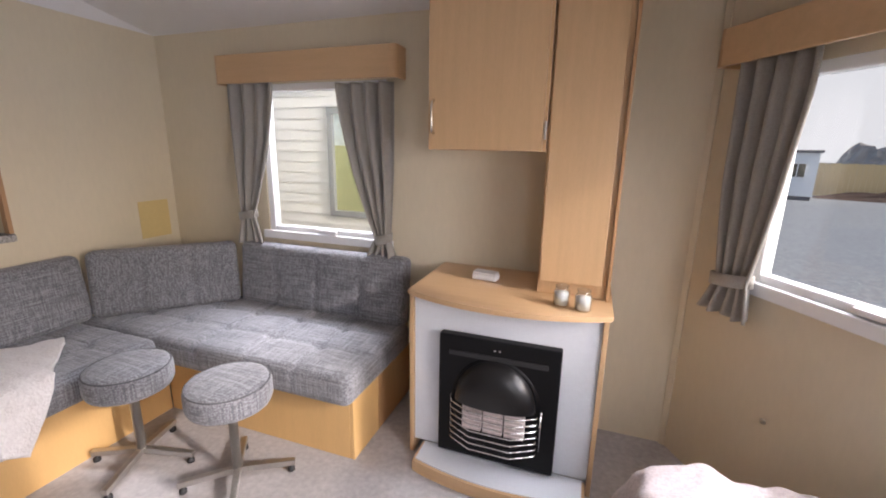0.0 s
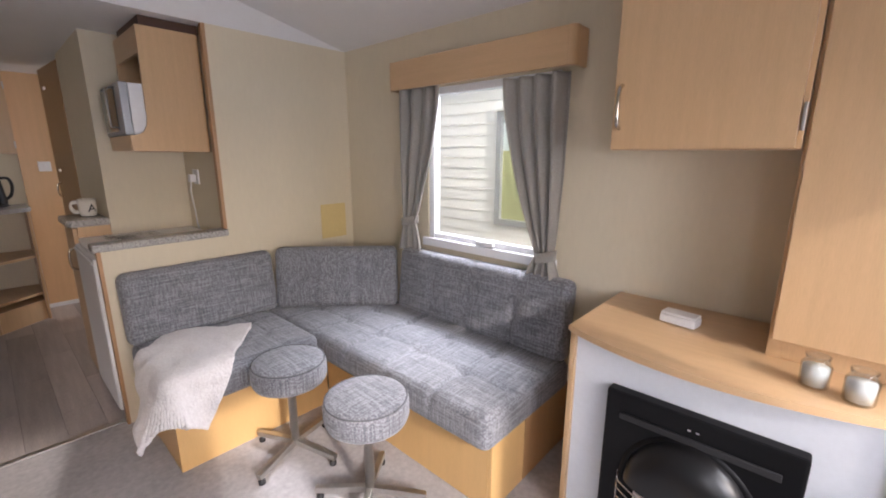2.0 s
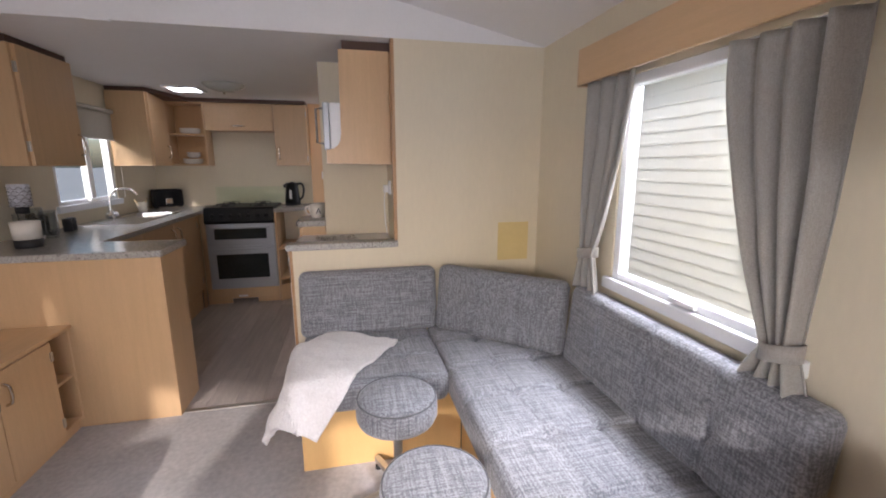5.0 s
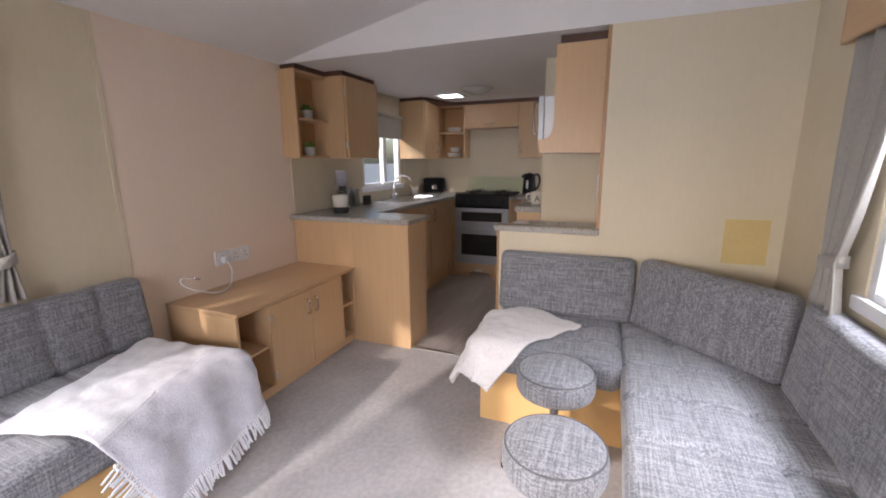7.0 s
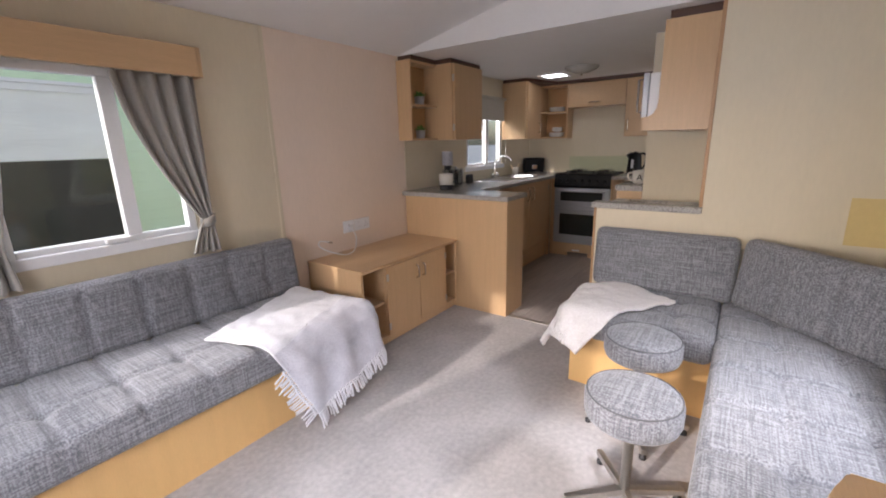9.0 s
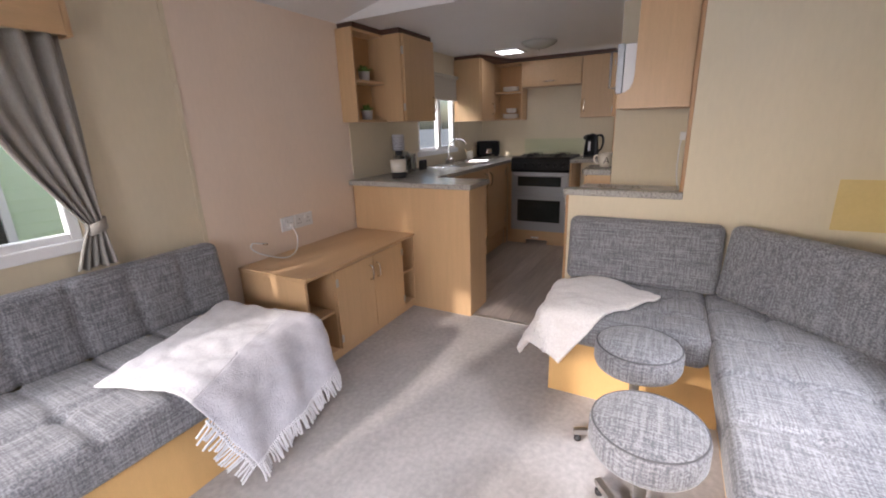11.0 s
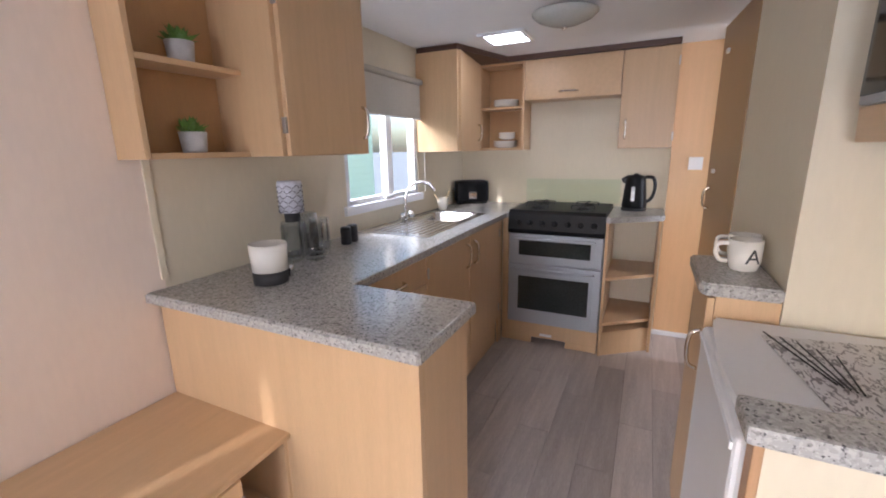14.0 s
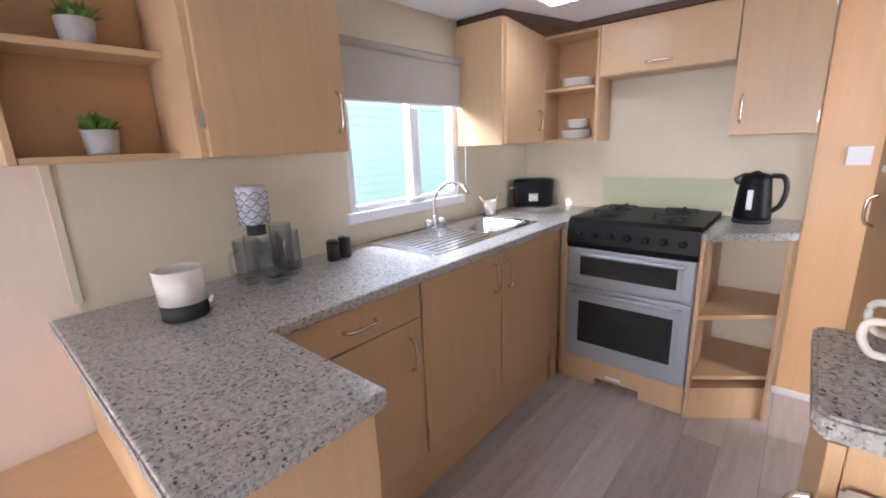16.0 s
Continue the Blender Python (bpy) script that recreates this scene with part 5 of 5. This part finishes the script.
mt = tagged(part("spotted_mat", place(box(-0.17, 0.17, -0.12, 0.12, 0, 0.004, 0.001), pose(-2.80, 0.80, 0.859, 0, 0, 8)), TERRAZZO), "white mat with dark printed marks on the fridge", "mat")
for i in range(5):
    o = thing("chopstick", "thin dark chopstick on the marked mat", "stick", (-2.90, 0.72, 0.864), "sticks on the mat")
    part("stick", tube([(-2.965 + i * 0.022, 0.665 + i * 0.028, 0.8665), (-2.735 + i * 0.006, 0.735 + i * 0.008, 0.8665)], 0.0017, 6), INK, o)

mc = thing("microwave_cabinet", "beech hanging cabinet with a cut-away side for the microwave", "cabinet", (-2.8, 0.95, 1.31))
yz = [(0.775, 1.315), (1.105, 1.310), (1.105, 1.880), (0.852, 1.880), (0.850, 1.47), (0.845, 1.435), (0.832, 1.408), (0.812, 1.393), (0.79, 1.388), (0.772, 1.386)]
bm = bmesh.new()
sa = [bm.verts.new((-2.555, y, z)) for y, z in yz]
sb = [bm.verts.new((-2.572, y, z)) for y, z in yz]
bm.faces.new(sa)
bm.faces.new(sb[::-1])
for i in range(len(yz)):
    bm.faces.new((sa[i], sa[(i + 1) % len(yz)], sb[(i + 1) % len(yz)], sb[i]))
side = part("side_panel", bm, BEECH, mc, "beech side with a rounded cut-away")
other = new("side_panel", side.data)
other.parent = mc
other.location = (-0.43, 0, 0)
part("bottom", box(-2.985, -2.573, 0.778, 1.105, 1.314, 1.332), BEECH_H, mc)
part("front_lip", box(-2.985, -2.573, 0.772, 0.7775, 1.314, 1.386, 0.001), BEECH_H, mc)
part("back", box(-2.985, -2.573, 1.106, 1.118, 1.312, 1.88), DARKBEECH, mc)
part("top", box(-2.985, -2.573, 0.853, 1.105, 1.862, 1.879), BEECH_H, mc)
part("header", box(-2.985, -2.573, 0.853, 0.870, 1.76, 1.861), BEECH_H, mc)
tagged(part("trim", box(-2.98, -2.565, 0.87, 1.12, 1.8805, TOP - 0.001), GAPSHADE), "dark brown strip standing in for the shaded gap above the microwave cabinet", "trim", kind="structure")
mw = thing("microwave", "silver-white microwave with a chrome handle", "microwave", (-2.78, 0.9, 1.335))
part("body", box(-2.975, -2.580, 0.795, 1.10, 1.390, 1.625, 0.006), WHITE, mw)
d = part("door", box(-2.978, -2.577, 0.760, 0.794, 1.388, 1.627, 0.006), SILVER, mw, "silver microwave door")
part("glass", box(-2.965, -2.68, 0.756, 0.7595, 1.405, 1.61, 0.002), DARKGLASS, d)
part("handle", tube([(-2.66, 0.758, 1.42), (-2.66, 0.722, 1.425), (-2.66, 0.722, 1.60), (-2.66, 0.758, 1.605)], 0.006, 10), CHROME, d, "chrome bar handle", True)
part("stand", box(-2.97, -2.585, 0.80, 1.09, 1.3325, 1.3895), MATTEBLACK, mw)


# ---- sockets, switch, cables, lamp, vent ----
def socket(m, w, h, double, label):
    o = thing("socket", label, "socket")
    pl = part("plate", place(box(-w / 2, w / 2, 0.0005, 0.010, -h / 2, h / 2, 0.003), m), WHITE, o)
    for cx_ in ((-w / 4, w / 4) if double else (0,)):
        for dx, dz, sw, sh in ((0, 0.010, 0.004, 0.010), (-0.011, -0.014, 0.007, 0.004), (0.011, -0.014, 0.007, 0.004)):
            part("pin_hole", place(box(cx_ + dx - sw / 2, cx_ + dx + sw / 2, 0.0101, 0.0106, dz - sh / 2, dz + sh / 2), m), INK, pl)
        part("rocker", place(box(cx_ + 0.020, cx_ + 0.032, 0.0102, 0.0145, 0.010, 0.030, 0.001), m), WHITE, pl)
    return o


socket(pose(-1.865, S, 0.714), 0.10, 0.085, False, "single white wall socket with a cable plugged in")
socket(pose(-1.995, S, 0.714), 0.145, 0.085, True, "double white wall socket above the low cabinet")
socket(pose(-2.865, 1.13, 1.17, 0, 0, 180), 0.085, 0.085, False, "white wall socket in the fridge alcove")
sw = thing("light_switch", "white light switch on the wooden end panel", "switch")
part("plate", box(W + 0.0185, W + 0.026, 0.605, 0.685, 1.16, 1.24, 0.003), WHITE, sw)
part("rocker", box(W + 0.0262, W + 0.030, 0.635, 0.655, 1.18, 1.22, 0.001), WHITE, sw)
pg = thing("aerial_cable", "loose white aerial cable plugged into the wall", "cable")
part("plug", box(-1.882, -1.848, S + 0.0108, S + 0.045, 0.689, 0.724, 0.006), WHITE, pg)
part("cord", tube(arc([(-1.865, S + 0.045, 0.699), (-1.86, S + 0.08, 0.640), (-1.80, S + 0.12, 0.572), (-1.70, S + 0.14, 0.562), (-1.60, S + 0.10, 0.60), (-1.555, S + 0.06, 0.64), (-1.57, S + 0.05, 0.668), (-1.625, S + 0.06, 0.655)], 8), 0.0042, 8), WHITE, pg, smooth=True)
part("connector", tube([(-1.625, S + 0.06, 0.655), (-1.655, S + 0.065, 0.645)], 0.006, 8), CHROME, pg, "metal aerial connector", True)
wc = thing("fridge_cable", "white cable hanging from a plug in the alcove", "cable")
part("plug", box(-2.885, -2.845, 1.085, 1.119, 1.14, 1.185, 0.006), WHITE, wc)
part("cord", tube(arc([(-2.865, 1.095, 1.14), (-2.87, 1.09, 1.08), (-2.84, 1.09, 0.98), (-2.86, 1.10, 0.90), (-2.87, 1.11, 0.8595)], 6), 0.004, 8), WHITE, wc, smooth=True)
pt = tagged(part("yellow_patch", box(-2.4795, -2.4775, 1.70, 1.885, 0.765, 0.985), PATCH), "faded yellow square of old paint on the partition", "patch", kind="structure")
lamp = thing("ceiling_lamp", "unlit round glass ceiling lamp with leaf-cut edge", "lamp", (-3.93, -0.03, TOP))
part("shade", turned([(0.02, -0.062), (0.075, -0.054), (0.125, -0.034), (0.150, -0.012), (0.150, -0.008), (0.12, -0.006)], -3.93, -0.03, TOP, 40), FROST, lamp, "frosted glass bowl shade", True)
part("finial", turned([(0.004, -0.080), (0.010, -0.074), (0.008, -0.063)], -3.93, -0.03, TOP, 12), CHROME, lamp, smooth=True)
part("base", turned([(0.06, -0.0055), (0.06, -0.001)], -3.93, -0.03, TOP, 24), WHITE, lamp)
vent = thing("roof_vent", "translucent white roof vent letting daylight in", "roof vent", (-4.23, -0.40, TOP))
part("frame", slab([-4.36, -4.335, -4.125, -4.10], [-0.53, -0.505, -0.295, -0.27], lambda x, y: not (-4.335 < x < -4.125 and -0.505 < y < -0.295), TOP - 0.014, TOP - 0.001), WHITE, vent)
part("panel", box(-4.334, -4.126, -0.504, -0.296, TOP - 0.010, TOP - 0.004), SKYLIGHT, vent, "glowing translucent panel")
part("ceiling_catch", box(-2.476, -2.462, -0.19, -0.10, TOP - 0.008, TOP + 0.004, 0.002), WHITE, tagged(thing("door_stop", "small white catch on the gable's lower edge", "catch"), kind=""))
# screw marks and door catches
for z in (1.75, 1.17):
    part("hook", place(box(-0.47, -0.43, -0.040, -0.0285, z, z + 0.022, 0.004), pose(-3.93, 0.745, 0, 0, 0, 4)), WHITE, door_1, "small white hook")
handle(door_1, (-4.42, 0.683, 0.98), (-4.42, 0.683, 1.09), (0, -0.03, 0))
part("screw_cap", place(turned([(0.011, 0), (0.010, 0.004), (0.003, 0.006)], 0, 0, 0, 14), bay_a @ pose(0.43, -0.0005, 0.42, 90, 0, 0)), BRONZE, bay_wall, smooth=True)

# ---- outside ----
tagged(part("ground", box(-400, 400, -400, 400, -0.75, -0.60), GRAVEL), "grey gravel yard reaching to the distance", "ground", kind="structure")


def boards(parent, x0, x1, y, z0, z1, step, mat, sign, holes=()):
    """Lap boards on a long wall, each one a piece, left open at its windows."""
    cuts = sorted({x0, x1, *(v for h in holes for v in h[:2])})
    cache = {}
    z = z0
    while z < z1 - 0.01:
        for a, b in zip(cuts, cuts[1:]):
            mid = (a + b) / 2
            if any(h[0] < mid < h[1] and h[2] < z + step / 2 < h[3] for h in holes):
                continue
            if (a, b) not in cache:
                bm = bmesh.new()
                pr = [(0.0, 0.0), (-0.012 * sign, 0.0), (-0.012 * sign, 0.012), (-0.002 * sign, step), (0.0, step)]
                va = [bm.verts.new((a, dy, dz)) for dy, dz in pr]
                vb = [bm.verts.new((b, dy, dz)) for dy, dz in pr]
                bm.faces.new(va)
                bm.faces.new(vb[::-1])
                for i in range(5):
                    bm.faces.new((va[i], va[(i + 1) % 5], vb[(i + 1) % 5], vb[i]))
                bmesh.ops.recalc_face_normals(bm, faces=bm.faces)
                me = bpy.data.meshes.new("board")
                bm.to_mesh(me)
                bm.free()
                me.materials.append(mat)
                cache[(a, b)] = me
            o = new("board", cache[(a, b)])
            o.parent = parent
            o.location = Vector((0, y, z)) - ORIGIN[parent]
        z += step


def neighbour(name, label, y, sign, x0, x1, ztop, mat, wins):
    ob = thing(name, label, "caravan", ((x0 + x1) / 2, y, -0.6))
    holes = [w[:4] for w in wins]
    part("wall", box(x0, x1, y + 0.001 * sign, y + 2.6 * sign, -0.30, ztop), mat, ob)
    part("skirt", box(x0 + 0.1, x1 - 0.1, y + 0.1 * sign, y + 2.5 * sign, -0.60, -0.301), ROOF, ob)
    part("roof", prism([(x0 - 0.1, y - 0.12 * sign), (x1 + 0.1, y - 0.12 * sign), (x1 + 0.1, y + 2.7 * sign), (x0 - 0.1, y + 2.7 * sign)], ztop + 0.001, ztop + 0.09, 0.01), ROOF, ob, "dark roof edge")
    boards(ob, x0, x1, y, -0.29, ztop, 0.092, mat, sign, holes)
    for a, b, z0, z1, glass, upper in wins:
        w = part("window", slab([a, a + 0.05, b - 0.05, b], [z0, z0 + 0.05, z1 - 0.05, z1], lambda p, q: not (a + 0.05 < p < b - 0.05 and z0 + 0.05 < q < z1 - 0.05), -0.03, 0.03), UPVC if mat is SIDING_G else SILVER, None)
        w.data.transform(Matrix(((1, 0, 0, 0), (0, 0, -sign, y - 0.012 * sign), (0, 1, 0, 0), (0, 0, 0, 1))))
        w.data.transform(Matrix.Translation(-ORIGIN[ob]))
        w.parent = ob
        ORIGIN[w] = ORIGIN[ob]
        part("pane", box(a + 0.05, b - 0.05, y - 0.010 * sign, y - 0.004 * sign, z0 + 0.05, upper), glass, w)
        # On the green caravan this pane's reflection is painted in white.
        part("pane", box(a + 0.05, b - 0.05, y - 0.010 * sign, y - 0.004 * sign, upper + 0.001, z1 - 0.05), PALEGLASS if mat is SIDING_W else PANEGLARE, w)
        part("sill", box(a - 0.03, b + 0.03, y - 0.06 * sign, y - 0.021 * sign, z1 + 0.001, z1 + 0.03, 0.004), UPVC, w)
    return ob


neighbour("neighbour_caravan", "white lap-boarded caravan standing close outside", 3.2, 1, -8.5, 0.7, 1.93, SIDING_W,
          [(-2.165, -1.45, 0.72, 1.64, GREENCURT, 1.33), (-4.25, -3.48, 0.74, 1.69, PALEGLASS, 1.50)])
neighbour("green_caravan", "green lap-boarded caravan standing close outside", -3.3, -1, -7.0, 3.5, 2.1, SIDING_G,
          [(-1.30, 1.0, 0.30, 1.80, DARKGLASS, 1.22)])

hut = thing("site_hut", "grey-blue prefabricated hut across the yard", "hut", (8.6, 23.0, -0.6))
hm = pose(8.35, 23.4, -0.6, 0, 0, -21)
part("wall", place(box(-1.9, 1.0, -1.0, 1.4, 0.18, 2.02, 0.01), hm), HUT, hut)
part("plinth", place(box(-1.85, 0.95, -0.95, 1.35, 0.0, 0.179), hm), ROOF, hut)
part("roof", place(box(-2.0, 1.1, -1.15, 1.5, 2.021, 2.13, 0.01), hm), ROOF, hut)
wq = part("window", place(box(0.05, 0.65, -1.03, -1.001, 0.95, 1.60, 0.005), hm), UPVC, hut)
part("pane", place(box(0.10, 0.32, -1.036, -1.031, 1.0, 1.55), hm), DARKGLASS, wq)
part("pane", place(box(0.36, 0.60, -1.036, -1.031, 1.0, 1.55), hm), DARKGLASS, wq)
fence = thing("fence", "tall close-boarded timber fence along the yard", "fence", (10.0, 25.4, -0.6))
me = None
for i in range(90):
    if me is None:
        bm = box(-0.09, 0.09, -0.012, 0.012, 0.0, 1.55, 0.004, seg=1)
        me = bpy.data.meshes.new("slat")
        bm.to_mesh(me)
        bm.free()
        me.materials.append(FENCE)
    o = new("slat", me)
    o.parent = fence
    o.matrix_basis = pose(i * 0.19 * 0.93, -i * 0.19 * 0.37, 0.01 * (i % 3), 0, 0, -21.7)


def heap(name, label, cat, mat, x, y, rx, ry, h, ang, seed):
    bm = bmesh.new()
    n = 48
    g = [[bm.verts.new((rx * (2 * i / n - 1), ry * (2 * j / n - 1),
                        max(-0.05, h * max(0, 1 - (2 * i / n - 1) ** 2) ** 0.7 * max(0, 1 - (2 * j / n - 1) ** 2) * (0.75 + 0.6 * noise.fractal((i * 0.16, j * 0.16, seed), 0.8, 2.0, 4))))) for j in range(n + 1)] for i in range(n + 1)]
    for i in range(n):
        for j in range(n):
            bm.faces.new((g[i][j], g[i + 1][j], g[i + 1][j + 1], g[i][j + 1]))
    return tagged(part(name, place(bm, pose(x, y, -0.61, 0, 0, ang)), mat), label, cat)


heap("earth_bank", "low bank of dark brown earth before the fence", "earth bank", EARTH, 15.5, 22.4, 6.0, 0.9, 0.55, -21, 2)
heap("rubble_heap", "tall grey rubble heap behind the fence", "heap", ROCK, 23.6, 33.6, 9.0, 5.0, 5.0, -21, 5)
o = thing("toy", "small orange plastic ornament on the gravel", "ornament", (2.6, 4.3, -0.6))
part("body", box(2.35, 2.45, 4.3, 4.4, -0.6, -0.30, 0.02), ORANGE, o)
part("arm", box(2.30, 2.52, 4.33, 4.37, -0.30, -0.20, 0.02), ORANGE, o)

bm = bmesh.new()
arcs = [radians(a) for a in range(12, 96, 6)]
lo = [bm.verts.new((160 * math.cos(a), 160 * math.sin(a), -2)) for a in arcs]
hi = [bm.verts.new((160 * math.cos(a), 160 * math.sin(a), 110)) for a in arcs]
for i in range(len(arcs) - 1):
    bm.faces.new((lo[i], lo[i + 1], hi[i + 1], hi[i]))
tagged(part("backdrop", bm, HAZE), "bright white cloudy sky beyond the yard", "sky", kind="structure")

# ---- vinyl planks ----
row = 0
y = S
plank_cache = {}
while y < 0.74:
    w = min(0.148, 0.74 - y)
    x = W + 0.001 - (0.37 * row) % 0.9
    while x < -2.531:
        a, b = max(x, W + 0.001), min(x + 0.915, -2.531)
        if b - a > 0.02:
            key = (round(b - a, 3), round(w, 3))
            if key not in plank_cache:
                bm = box(0, b - a - 0.0012, 0, w - 0.0012, -0.0058, 0.0, 0.0008, seg=1)
                me = bpy.data.meshes.new("plank")
                bm.to_mesh(me)
                bm.free()
                me.materials.append(VINYL)
                plank_cache[key] = me
            o = new("plank", plank_cache[key])
            o.parent = subfloor
            o.location = (a, y, 0)
        x += 0.915
    y += 0.148
    row += 1
